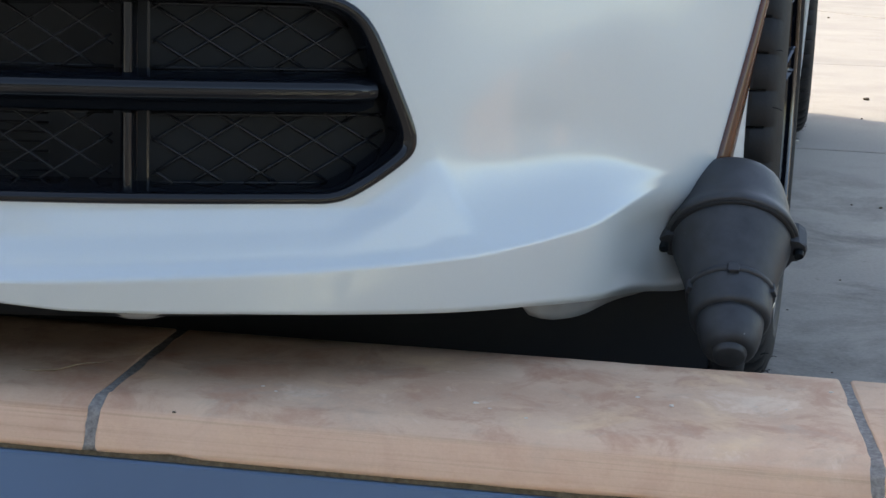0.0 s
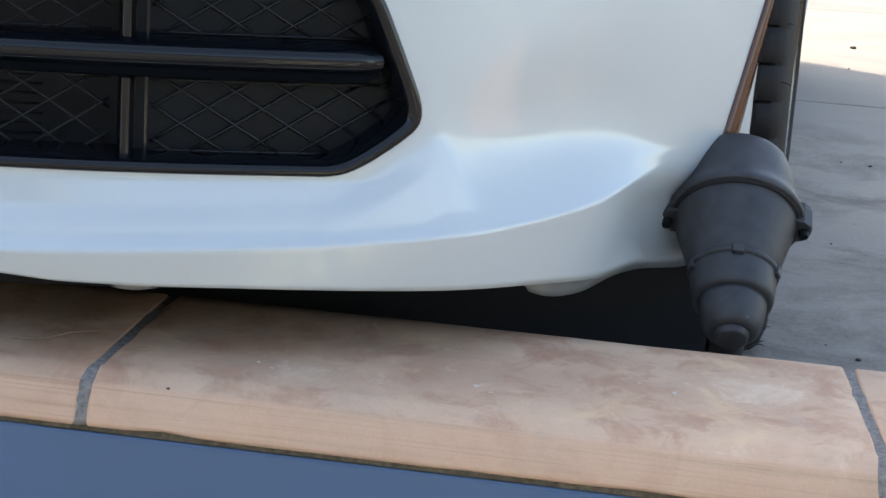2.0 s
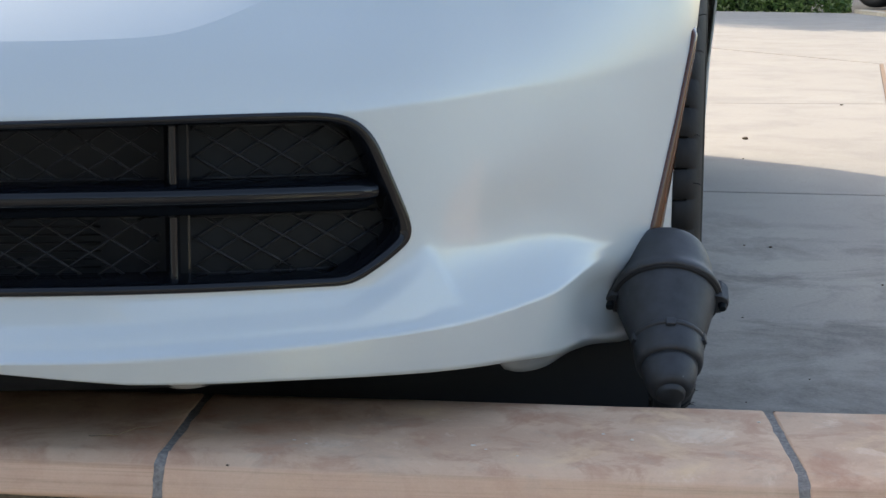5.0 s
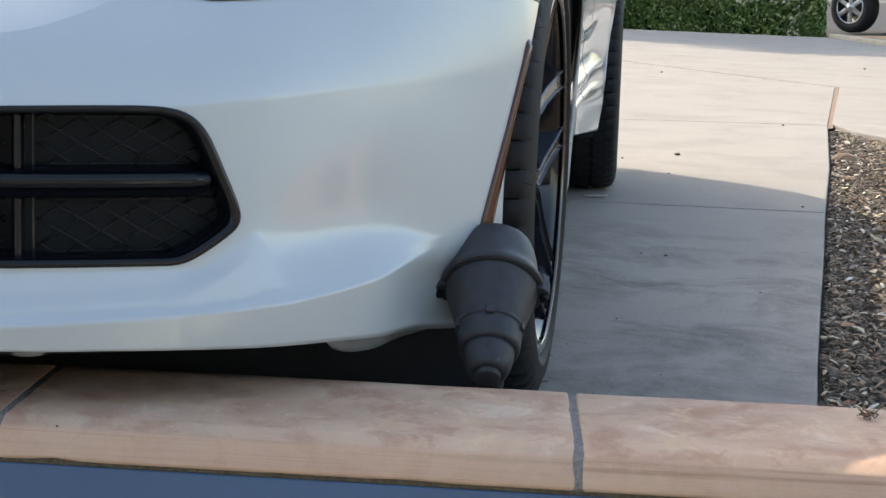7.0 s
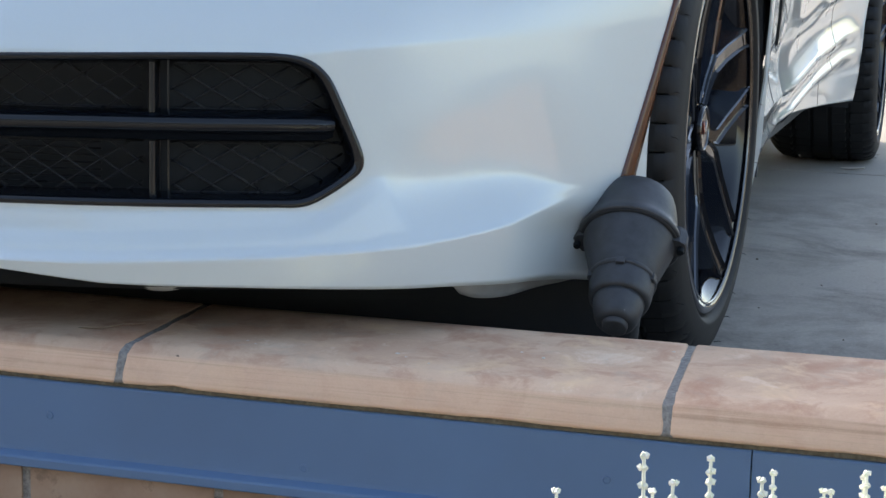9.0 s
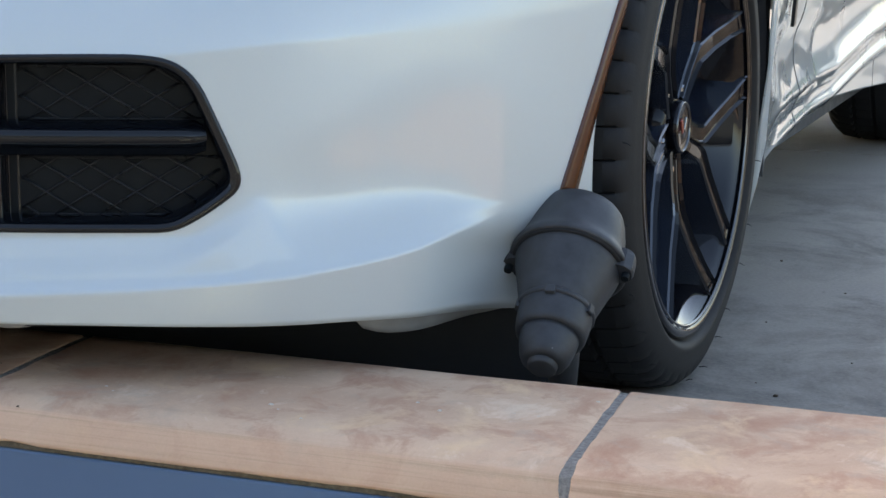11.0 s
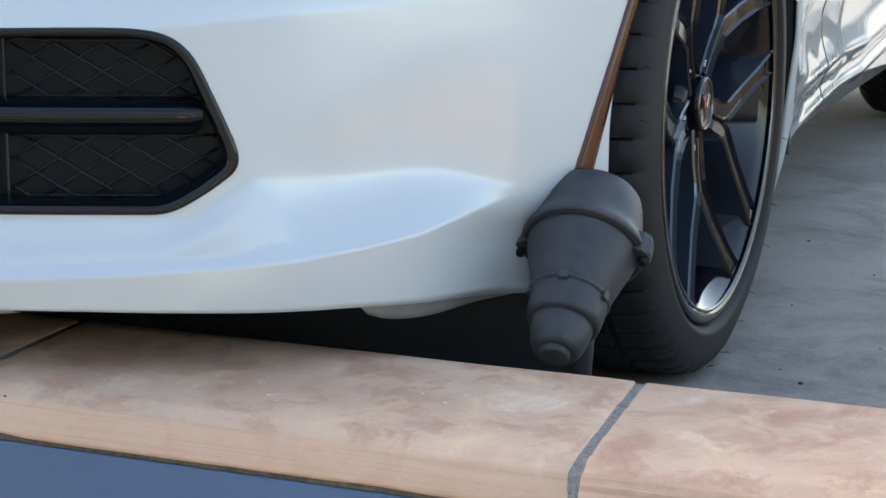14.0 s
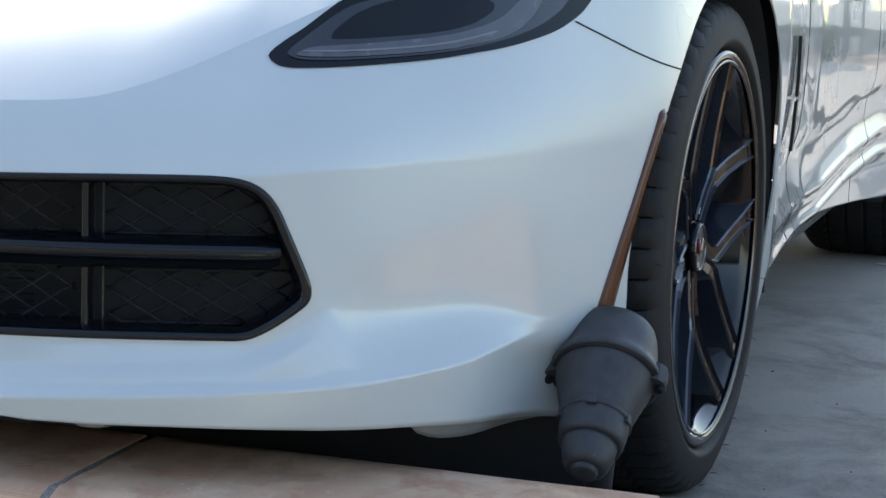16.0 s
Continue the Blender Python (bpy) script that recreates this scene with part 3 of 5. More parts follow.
chips()


# ---- the parked sports car ----
HUB = Vector((-0.075, 0.571, 0.325))
XC, ARCH_R = -0.985, 0.352
PLAN, PLAN_S = spline([(-0.985, -0.250), (-0.80, -0.238), (-0.567, -0.190), (-0.358, -0.093), (-0.25, 0.012), (-0.165, 0.115), (-0.115, 0.19), (-0.088, 0.235), (-0.070, 0.280), (-0.056, 0.35), (-0.047, 0.46), (-0.042, 0.575)], 400)
TAN = np.gradient(PLAN, axis=0)
TAN /= np.linalg.norm(TAN, axis=1)[:, None]


def plan_at(s):
    x, y = np.interp(s, PLAN_S, PLAN[:, 0]), np.interp(s, PLAN_S, PLAN[:, 1])
    tx, ty = np.interp(s, PLAN_S, TAN[:, 0]), np.interp(s, PLAN_S, TAN[:, 1])
    return x, y, ty, -tx


def s_of_x(x):
    return float(np.interp(x, PLAN[:, 0], PLAN_S))


def s_of_y(y):
    return float(np.interp(y, PLAN[:, 1], PLAN_S))


def arch_front_y(z):
    return HUB.y - math.sqrt(max(0.0, ARCH_R ** 2 - max(0.0, z - HUB.z) ** 2))


def crease_z(x):
    return float(np.interp(x, [-0.99, -0.65, -0.525, -0.43, -0.371, -0.325, -0.28, -0.234, -0.19, -0.165, -0.14, -0.05], [0.224, 0.225, 0.230, 0.234, 0.238, 0.242, 0.249, 0.259, 0.273, 0.280, 0.284, 0.286]))


def base_z(x):
    return float(np.interp(x, [-0.99, -0.85, -0.72, -0.66, -0.6, -0.53, -0.43, -0.32, -0.28, -0.235, -0.19, -0.15, -0.05], [0.235, 0.225, 0.209, 0.202, 0.200, 0.199, 0.196, 0.1925, 0.190, 0.186, 0.179, 0.172, 0.170]))


def soft_table(xs, zs, width):
    """Values between knots, evened out over a stretch of that width."""
    gx = np.arange(xs[0] - 0.1, xs[-1] + 0.1, 0.001)
    win = np.hanning(2 * int(width / 0.001) + 3)[1:-1]
    gz = np.convolve(np.pad(np.interp(gx, xs, zs), len(win) // 2, "edge"), win / win.sum(), "valid")
    return lambda x: float(np.interp(x, gx, gz))


BROW_Z = soft_table([-0.99, -0.72, -0.645, -0.613, -0.556, -0.502, -0.457, -0.39, -0.25, -0.12, -0.05], [0.517, 0.519, 0.523, 0.531, 0.558, 0.595, 0.626, 0.648, 0.666, 0.672, 0.675], 0.045)
ARCH_Z = soft_table([-0.37, -0.335, -0.268, -0.225, -0.197, -0.15, -0.11], [0.345, 0.370, 0.402, 0.424, 0.430, 0.404, 0.350], 0.035)
SHELF_Z = soft_table([-0.345, -0.325, -0.300, -0.26, -0.219, -0.195, -0.18, -0.16], [0.316, 0.311, 0.306, 0.306, 0.306, 0.299, 0.291, 0.284], 0.03)


def skin_off(x, z):
    """How far the bumper's skin stands out from its plan line at height z."""
    zc, zb = crease_z(x), base_z(x)
    near = smoothstep(-0.26, -0.155, x)
    flare = 0.030 * (1 - near)
    belt = float(np.interp(x, [-0.45, -0.40, -0.15, -0.06], [0.449, 0.452, 0.482, 0.494]))
    # above an arched line over the corner pocket the wall leans back towards the belt
    arch = ARCH_Z(x)
    lean = 0.055 * smoothstep(-0.46, -0.22, x) * (1 - smoothstep(-0.19, -0.09, x))
    if z >= belt:
        d = z - belt
        fall = 0.25 * d + 3.0 * d * d if d < 0.078 else 0.03775 + 0.72 * (d - 0.078)
        off = -fall * (1 - 0.85 * smoothstep(-0.42, -0.07, x)) - lean * (belt - arch)
    elif z >= zc:
        left = 1 - smoothstep(-0.362, -0.338, x)
        a = np.interp(z, [zc, zc + 0.005, zc + 0.011, zc + 0.0145, zc + 0.018, zc + 0.030, 0.280, 0.32, belt], [flare, flare * 0.80, flare * 0.62, flare * 0.595, flare * 0.54, flare * 0.30, 0.002, 0.0, 0.0])
        # corner pocket: a shelf that slopes up from the lip, a hollow wall over it
        zs = SHELF_Z(x)
        deep = 0.0045 * smoothstep(-0.345, -0.300, x) * (1 - smoothstep(-0.225, -0.150, x))
        u = min(1.0, (z - zc) / max(0.004, zs + 0.046 - zc))
        b = flare * ((math.exp(-2.4 * u) - 0.0907) / 0.9093 * (1 - u) ** 0.9) - deep * smoothstep(zc + 0.01, zs + 0.008, z) * (1 - smoothstep(zs, max(arch, zs + 0.03), z))
        off = left * a + (1 - left) * b
        k = max(0.0, z - arch + 0.02)
        off -= lean * (k - 0.02 if k > 0.04 else 12.5 * k * k)
        t = (0.318 - z) / (0.318 - zc)
        if -0.2 < t <= 1.0:
            tp = max(t, 0.0)
            xl, xr = -0.350 - 0.100 * tp ** 1.6, -0.3435 + 0.030 * tp
            wedge = smoothstep(xl - 0.022, xl + 0.020, x) * (1 - smoothstep(xr - 0.004, xr + 0.008, x)) * smoothstep(-0.2, 0.05, t)
            off = off * (1 - wedge) + wedge * max(off, flare * (0.06 + 0.70 * tp))
    else:
        off = flare - 0.006 * (zc - z) / max(0.01, zc - zb)
    return off - 0.014 * smoothstep(-0.23, -0.15, x) * smoothstep(0.272, 0.235, z)


def skin(s, z, out=0.0):
    x, y, nx, ny = plan_at(s)
    o = skin_off(x, z) + out
    return Vector((x + nx * o, y + ny * o, z))


def skin_xz(x, z, out=0.0):
    """Skin point that shows at about x."""
    s = s_of_x(x)
    p = skin(s, z, out)
    s2 = s_of_x(2 * x - p.x)
    p = skin(s2, z, out)
    return p


GRILLE = [(-0.985, 0.4425), (-0.80, 0.4465), (-0.694, 0.4495), (-0.563, 0.4535), (-0.46, 0.455), (-0.430, 0.4535), (-0.411, 0.4485), (-0.3975, 0.439), (-0.3865, 0.424), (-0.3775, 0.402), (-0.364, 0.3675), (-0.3565, 0.347), (-0.354, 0.333), (-0.357, 0.321), (-0.369, 0.3095), (-0.387, 0.2955), (-0.405, 0.2845), (-0.420, 0.281), (-0.44, 0.2815), (-0.57, 0.2815), (-0.702, 0.281), (-0.985, 0.280)]


def rounded(poly, times=2):
    """Corners of an open outline cut twice, its two ends kept."""
    for _ in range(times):
        out = [poly[0]]
        for (x0, z0), (x1, z1) in zip(poly[:-1], poly[1:]):
            out += [(x0 * 0.75 + x1 * 0.25, z0 * 0.75 + z1 * 0.25), (x0 * 0.25 + x1 * 0.75, z0 * 0.25 + z1 * 0.75)]
        poly = out + [poly[-1]]
    return poly


GRILLE = rounded(GRILLE)


def inside(poly, x, z):
    c = False
    for i in range(len(poly)):
        (x0, z0), (x1, z1) = poly[i - 1], poly[i]
        if (z0 > z) != (z1 > z) and x < (x1 - x0) * (z - z0) / (z1 - z0) + x0:
            c = not c
    return c


def inset(poly, d):
    """Open outline moved inwards by d (first and last lie on the car's middle line)."""
    out = []
    for i, (x, z) in enumerate(poly):
        x0, z0 = poly[max(i - 1, 0)]
        x1, z1 = poly[min(i + 1, len(poly) - 1)]
        tx, tz = x1 - x0, z1 - z0
        l = math.hypot(tx, tz)
        out.append((x + d * tz / l if 0 < i < len(poly) - 1 else x, z - d * tx / l))
    return out


def mirrored(p, side):
    return Vector((2 * XC - p.x, p.y, p.z)) if side < 0 else p


car = tagged(empty("sports_car", (HUB.x - 0.91, HUB.y, 0)), "glossy pearl white sports car parked nose over the coping", "car")
car_inv = Matrix.Translation(-car.location)


def car_part(name, bm, mat, label="", smooth=True, parent=None):
    bm.transform(car_inv)
    return part(name, bm, mat, parent or car, label, smooth)


def build_bumper():
    bm = bmesh.new()
    hole = inset(GRILLE, 0.004)
    cols = 440
    half = []
    for side in (1, -1):
        rows = []
        K0, K1, K2 = 9, 92, 40
        for i in range(K0 + K1 + K2 if side > 0 else 0):
            row = []
            for j in range(cols + 2):
                u = min(j, cols) / cols
                # heights follow the base, crease, belt and brow of the skin
                xg = plan_at(u * s_of_y(0.2))[0]
                zb, zc, zt = base_z(xg), crease_z(xg), BROW_Z(xg)
                if i < K0:
                    z = zb + (zc - zb) * i / K0
                elif i < K0 + K1:
                    z = zc + (0.47 - zc) * ((i - K0) / K1)
                else:
                    z = 0.47 + (zt - 0.47) * ((i - K0 - K1) / (K2 - 1))
                s_end = s_of_y(arch_front_y(min(z, 0.676)))
                s = u ** 0.9 * s_end
                p = skin(s, z)
                if j > cols:
                    p = p + Vector((-0.022, 0.004, 0))
                row.append(p)
            half.append(row)
        rows = [[mirrored(p, side) for p in r] for r in half]
        lip = [p + Vector((0, 0.05, 0.004)) for p in rows[0]]
        grid_bm(bm, [lip] + rows, flip=side < 0, keep=lambda c: not inside(hole, c.x if c.x > XC else 2 * XC - c.x, c.z) or c.y > -0.02)
    bmesh.ops.remove_doubles(bm, verts=bm.verts, dist=1e-5)
    return car_part("front_bumper", bm, WHITE, "pearl white moulded bumper skin")


bumper = build_bumper()


def dense(poly, step=0.008):
    out = []
    for (x0, z0), (x1, z1) in zip(poly[:-1], poly[1:]):
        n = max(1, int(math.hypot(x1 - x0, z1 - z0) / step))
        out += [(x0 + (x1 - x0) * k / n, z0 + (z1 - z0) * k / n) for k in range(n)]
    return out + [poly[-1]]


def off_at(x, z, out):
    """Point at depth out behind the plan line itself, so that grille parts stay flat in height."""
    s = s_of_x(x)
    px, py, nx, ny = plan_at(s)
    return Vector((px, py, z)) + Vector((nx, ny, 0)) * out


def build_grille():
    g = empty("grille", (0, 0, 0))
    g.parent = car
    g.matrix_parent_inverse = Matrix.Identity(4)
    g.location = Vector((-0.985, -0.2, 0.36)) - car.location
    ginv = Matrix.Translation(-Vector((-0.985, -0.2, 0.36)))

    def gpart(name, bm, mat, label="", smooth=True):
        bm.transform(ginv)
        return part(name, bm, mat, g, label, smooth)

    outline = dense(GRILLE, 0.008)
    rings = [(0.0, None), (0.0025, 0.0012), (0.0035, 0.003), (0.009, 0.002), (0.012, -0.006), (0.013, -0.03), (0.016, -0.045)]
    bm = bmesh.new()
    for side in (1, -1):
        rows = []
        for d, out in rings:
            pts = inset(outline, d)
            row = []
            for (x, z), (x0, z0) in zip(pts, outline):
                p = skin_xz(x0, z0, -0.002 if out is None else 0.0)
                nx, ny = plan_at(s_of_x(x))[2:]
                o = -0.002 if out is None else out
                base = Vector((x, p.y, z)) + Vector((nx, ny, 0)) * o
                base.y += (plan_at(s_of_x(x))[1] - plan_at(s_of_x(x0))[1])
                row.append(mirrored(base, side))
            rows.append(row)
        grid_bm(bm, rows, flip=side > 0)
    gpart("surround", bm, BLACK_GLOSS, "gloss black grille surround")
    inner = inset(outline, 0.0125)

    def span(z):
        xs = []
        for (x0, z0), (x1, z1) in zip(inner[:-1], inner[1:]):
            if (z0 - z) * (z1 - z) <= 0 and z0 != z1:
                xs.append(x0 + (x1 - x0) * (z - z0) / (z1 - z0))
        return max(xs) if xs else None

    # backing of the closed outer panels and the dark duct behind the open middle
    for side in (1, -1):
        bm = bmesh.new()
        rows = []
        for k in range(14):
            z = 0.2945 + (0.4395 - 0.2945) * k / 13
            xe = span(z) or -0.43
            rows.append([mirrored(off_at(-0.566 + (xe + 0.004 + 0.566) * j / 8, z, -0.036), side) for j in range(9)])
        grid_bm(bm, rows, flip=side > 0)
        gpart("panel", bm, BLACK_MATT, "closed black outer grille panel")
    bm = bmesh.new()
    rows = []
    for z in (0.275, 0.46):
        rows.append([mirrored(off_at(x, z, -0.12), 1) for x in (-0.985, -0.8, -0.6, -0.5)])
    grid_bm(bm, rows, flip=True)
    rows = [[mirrored(p, -1) for p in (off_at(x, z, -0.12) for x in (-0.985, -0.8, -0.6, -0.5))] for z in (0.275, 0.46)]
    grid_bm(bm, rows)
    for zz in (0.272, 0.455):
        grid_bm(bm, [[off_at(x, zz, o) for x in (-0.985, -0.8, -0.6, -0.43)] for o in (-0.02, -0.125)])
        grid_bm(bm, [[mirrored(off_at(x, zz, o), -1) for x in (-0.985, -0.8, -0.6, -0.43)] for o in (-0.02, -0.125)])
    gpart("duct", bm, DARK_VOID, "black cooling duct")
    for k in range(9):
        bm = bmesh.new()
        z = 0.296 + 0.008 * k
        tube_bm(bm, [off_at(x, z, -0.085) for x in (-0.985, -0.85, -0.72, -0.64)], 0.0012, 5)
        gpart("radiator_fin", bm, WIRE)

    def wires(xlo, xhi, out, mat, radius, side):
        """Crossed diagonal strands clipped to the opening."""
        bm = bmesh.new()
        W, H = 0.0405, 0.0265
        for zlo, zhi in ((0.387, 0.4395), (0.2945, 0.352)):
            for sg in (1, -1):
                k0 = int((xlo - 0.2) / W) - 6
                for k in range(k0, k0 + 40):
                    pts = []
                    for m in range(41):
                        z = zlo + (zhi - zlo) * m / 40
                        x = k * W + sg * (z - 0.37) * W / H
                        xe = span(z)
                        if xe is not None and xlo <= x <= min(xhi, xe - 0.001):
                            pts.append(off_at(x, z, out))
                    if len(pts) > 2:
                        tube_bm(bm, [mirrored(pts[q], side) for q in sorted({0, len(pts) // 3, 2 * len(pts) // 3, len(pts) - 1})], radius, 5)
            for z in (zlo + 0.001, zhi - 0.001):
                xe = min(xhi, (span(z) or xhi) - 0.001)
                tube_bm(bm, [mirrored(off_at(xlo + (xe - xlo) * q / 6, z, out), side) for q in range(7)], radius, 5)
        return bm

    for side in (1, -1):
        gpart("mesh_insert", wires(-0.550, -0.3, -0.0345, WIRE, 0.0014, side), WIRE, "diamond ribbed plastic insert")
        gpart("mesh_insert", wires(-0.985, -0.580, -0.040, WIRE, 0.0013, side), WIRE, "open diamond mesh")
        # upright strut with a raised middle rib
        for zlo, zhi in ((0.385, 0.4395), (0.2935, 0.353)):
            bm = bmesh.new()
            sec = [(-0.575, -0.040), (-0.572, -0.020), (-0.5685, -0.0165), (-0.565, -0.0175), (-0.563, -0.029), (-0.561, -0.0365), (-0.557, -0.0372), (-0.552, -0.0355), (-0.549, -0.040)]
            grid_bm(bm, [[mirrored(off_at(x, z, o), side) for x, o in sec] for z in np.linspace(zlo, zhi, 5)], flip=side < 0)
            gpart("strut", bm, BLACK_GLOSS, "upright gloss black grille strut")
    # cross bar, tapering to a rounded end
    bm = bmesh.new()
    sec = [(0.353, -0.036), (0.3545, -0.018), (0.3565, -0.014), (0.3615, -0.013), (0.3635, -0.0095), (0.368, -0.004), (0.3735, -0.0025), (0.379, -0.005), (0.3825, -0.010), (0.385, -0.0185), (0.387, -0.036)]
    rows = []
    for k in range(60):
        x = -0.985 + (-0.3835 + 0.985) * k / 59
        e = smoothstep(-0.395, -0.3835, x)
        rows.append([off_at(x, 0.371 + (z - 0.371) * (1 - 0.22 * e) + 0.004 * smoothstep(-0.6, -0.985, x) * -1.0, o - 0.006 * e) for z, o in sec])
    vs = grid_bm(bm, rows, flip=True)
    bm.faces.new(vs[-1])
    grid_bm(bm, [[mirrored(p, -1) for p in r] for r in rows])
    gpart("cross_bar", bm, BLACK_GLOSS, "horizontal gloss black grille bar")
    return g


build_grille()


def patch(name, outline, out, mat, label="", parent=None, both=True, thick=0.003):
    """A thin piece that lies on the skin inside a closed (x, z) outline."""
    for side in ((1, -1) if both else (1,)):
        bm = bmesh.new()
        pts = dense(outline + [outline[0]], 0.012)[:-1]
        vs = [bm.verts.new((x, 0, z)) for x, z in pts]
        f = bm.faces.new(vs)
        bmesh.ops.triangulate(bm, faces=[f])
        for _ in range(2):
            es = [e for e in bm.edges if e.calc_length() > 0.02]
            if es:
                bmesh.ops.subdivide_edges(bm, edges=es, cuts=1, use_grid_fill=False)
                bmesh.ops.triangulate(bm, faces=bm.faces)
        rim = [e for e in bm.edges if e.is_boundary]
        r = bmesh.ops.extrude_edge_only(bm, edges=rim)
        low = {v for v in r["geom"] if isinstance(v, bmesh.types.BMVert)}
        for e in rim:
            e.smooth = False
        for v in bm.verts:
            v.co = mirrored(skin_xz(v.co.x, v.co.z, out - (thick if v in low else 0.0)), side)
        bmesh.ops.recalc_face_normals(bm, faces=bm.faces)
        car_part(name, bm, mat, label, smooth=True, parent=parent)


HL = [(-0.428, 0.576), (-0.420, 0.5655), (-0.405, 0.560), (-0.351, 0.563), (-0.306, 0.569), (-0.259, 0.578), (-0.213, 0.589), (-0.176, 0.606), (-0.158, 0.624), (-0.150, 0.640), (-0.148, 0.652), (-0.20, 0.660), (-0.30, 0.656), (-0.36, 0.638), (-0.384, 0.616)]
def rounded_ring(poly, times=2):
    for _ in range(times):
        poly = [q for a, b in zip(poly, poly[1:] + poly[:1]) for q in ((a[0] * 0.78 + b[0] * 0.22, a[1] * 0.78 + b[1] * 0.22), (a[0] * 0.22 + b[0] * 0.78, a[1] * 0.22 + b[1] * 0.78))]
    return poly


HLI = [(-0.412, 0.577), (-0.398, 0.569), (-0.351, 0.570), (-0.303, 0.576), (-0.254, 0.585), (-0.218, 0.597), (-0.192, 0.611), (-0.175, 0.628), (-0.168, 0.644), (-0.20, 0.652), (-0.30, 0.649), (-0.35, 0.632), (-0.376, 0.611)]
STRIP = [(-0.404, 0.5725), (-0.35, 0.5735), (-0.303, 0.5790), (-0.255, 0.588), (-0.220, 0.599), (-0.201, 0.616), (-0.192, 0.645), (-0.214, 0.645), (-0.226, 0.622), (-0.243, 0.610), (-0.266, 0.602), (-0.307, 0.593), (-0.35, 0.586), (-0.388, 0.583)]
STRIP_LINE = [(-0.395, 0.5775), (-0.35, 0.5785), (-0.303, 0.5842), (-0.257, 0.5935), (-0.228, 0.604), (-0.230, 0.606), (-0.259, 0.5955), (-0.304, 0.5862), (-0.35, 0.5805), (-0.394, 0.5792)]
POCKET = [(-0.375, 0.591), (-0.345, 0.5925), (-0.305, 0.5985), (-0.268, 0.607), (-0.248, 0.616), (-0.236, 0.632), (-0.26, 0.645), (-0.31, 0.643), (-0.345, 0.626)]
patch("headlight_frame", rounded_ring(HL), 0.0015, BLACK_GLOSS, "gloss black headlight frame")
patch("headlight_lens", rounded_ring(HLI), 0.0030, LENS_GLASS, "dark smoked headlight lens")
patch("light_strip", rounded_ring(STRIP), 0.0042, LED_GREY, "grey frosted light strip")
patch("strip_line", rounded_ring(STRIP_LINE), 0.0050, LED_PALE, "pale line in the light strip")
patch("lamp_pocket", rounded_ring(POCKET), 0.0034, BLACK_GLOSS, "dark lamp pocket behind the lens")

# amber side marker along the rear edge of the bumper
for side in (1, -1):
    bm = bmesh.new()
    rows = []
    for k in range(26):
        z = 0.285 + (0.522 - 0.285) * k / 25
        xl = float(np.interp(z, [0.28, 0.30, 0.42, 0.52], [-0.126, -0.1215, -0.0955, -0.0765]))
        xr = float(np.interp(z, [0.28, 0.295, 0.42, 0.52], [-0.1115, -0.1085, -0.0880, -0.0705]))
        sl, sr = s_of_x(xl), s_of_x(xr)
        e = 0.004 if k in (0, 25) else 0.0
        rows.append([mirrored(skin(sl + (sr - sl) * q, z, o - e), side) for q, o in ((0.0, -0.003), (0.02, 0.002), (0.25, 0.0035), (0.6, 0.004), (0.98, 0.002), (1.0, -0.003))])
    vs = grid_bm(bm, rows, flip=side < 0)
    bm.faces.new(vs[-1])
    car_part("side_marker", bm, AMBER, "dark amber side marker lens")

# seam between bumper and fender
for side in (1, -1):
    bm = bmesh.new()
    pts = []
    for k in range(16):
        t = k / 15
        x = -0.160 + (-0.066 + 0.160) * t
        z = 0.618 + (0.5665 - 0.618) * t
        pts.append(mirrored(skin_xz(x, z, 0.0008), side))
    pts[-1] = mirrored(skin(s_of_y(arch_front_y(0.5665)), 0.5665, 0.0008), side)
    tube_bm(bm, pts, 0.0009, 6)
    car_part("panel_gap", bm, DARK_VOID, "dark gap between panels")


# ---- hood, fenders, doors, tail ----
REAR_Y = HUB.y + 2.71


COVE_Z = np.arange(0.15, 0.52, 0.001)
COVE_D = np.interp(COVE_Z, [0.200, 0.215, 0.232, 0.238, 0.246, 0.262, 0.288, 0.294, 0.300, 0.340, 0.385, 0.412, 0.440], [-0.036, -0.022, -0.006, -0.004, -0.010, -0.013, -0.001, 0.001, -0.003, -0.014, -0.015, -0.005, 0.0])
COVE_D = np.convolve(np.pad(COVE_D, 10, "edge"), np.hanning(23)[1:-1] / np.hanning(23).sum(), "valid")
SIDE_Y = np.linspace(0.3, 4.08, 380)
SIDE_X = np.interp(SIDE_Y, [0.57, 0.93, 1.0, 1.1, 1.4, 1.75, 2.0, 2.4, 2.7, 2.95, 3.3, 3.7, 3.95, 4.08], [-0.042, -0.040, -0.046, -0.053, -0.073, -0.090, -0.090, -0.068, -0.033, 0.000, 0.030, 0.020, -0.03, -0.16])
SIDE_X = np.convolve(np.pad(SIDE_X, 12, "edge"), np.hanning(25) / np.hanning(25).sum(), "valid")


def side_x(y):
    return float(np.interp(y, SIDE_Y, SIDE_X))


def low_z(y):
    for yh, r in ((HUB.y, ARCH_R), (REAR_Y, 0.385)):
        if abs(y - yh) < r:
            return max(0.335, 0.332 + math.sqrt(r * r - (y - yh) ** 2)) if abs(y - yh) < r - 0.002 else 0.335
    return float(np.interp(y, [0.92, 0.945, 0.985, 1.8, 2.2, 2.88, 3.67, 4.1], [0.152, 0.160, 0.212, 0.212, 0.214, 0.198, 0.22, 0.30]))


def top_z(y):
    return float(np.interp(y, [0.571, 1.0, 1.25, 1.75, 2.2, 2.6, 3.2, 3.9, 4.08], [0.80, 0.86, 0.98, 1.20, 1.235, 1.21, 1.10, 0.98, 0.93]))


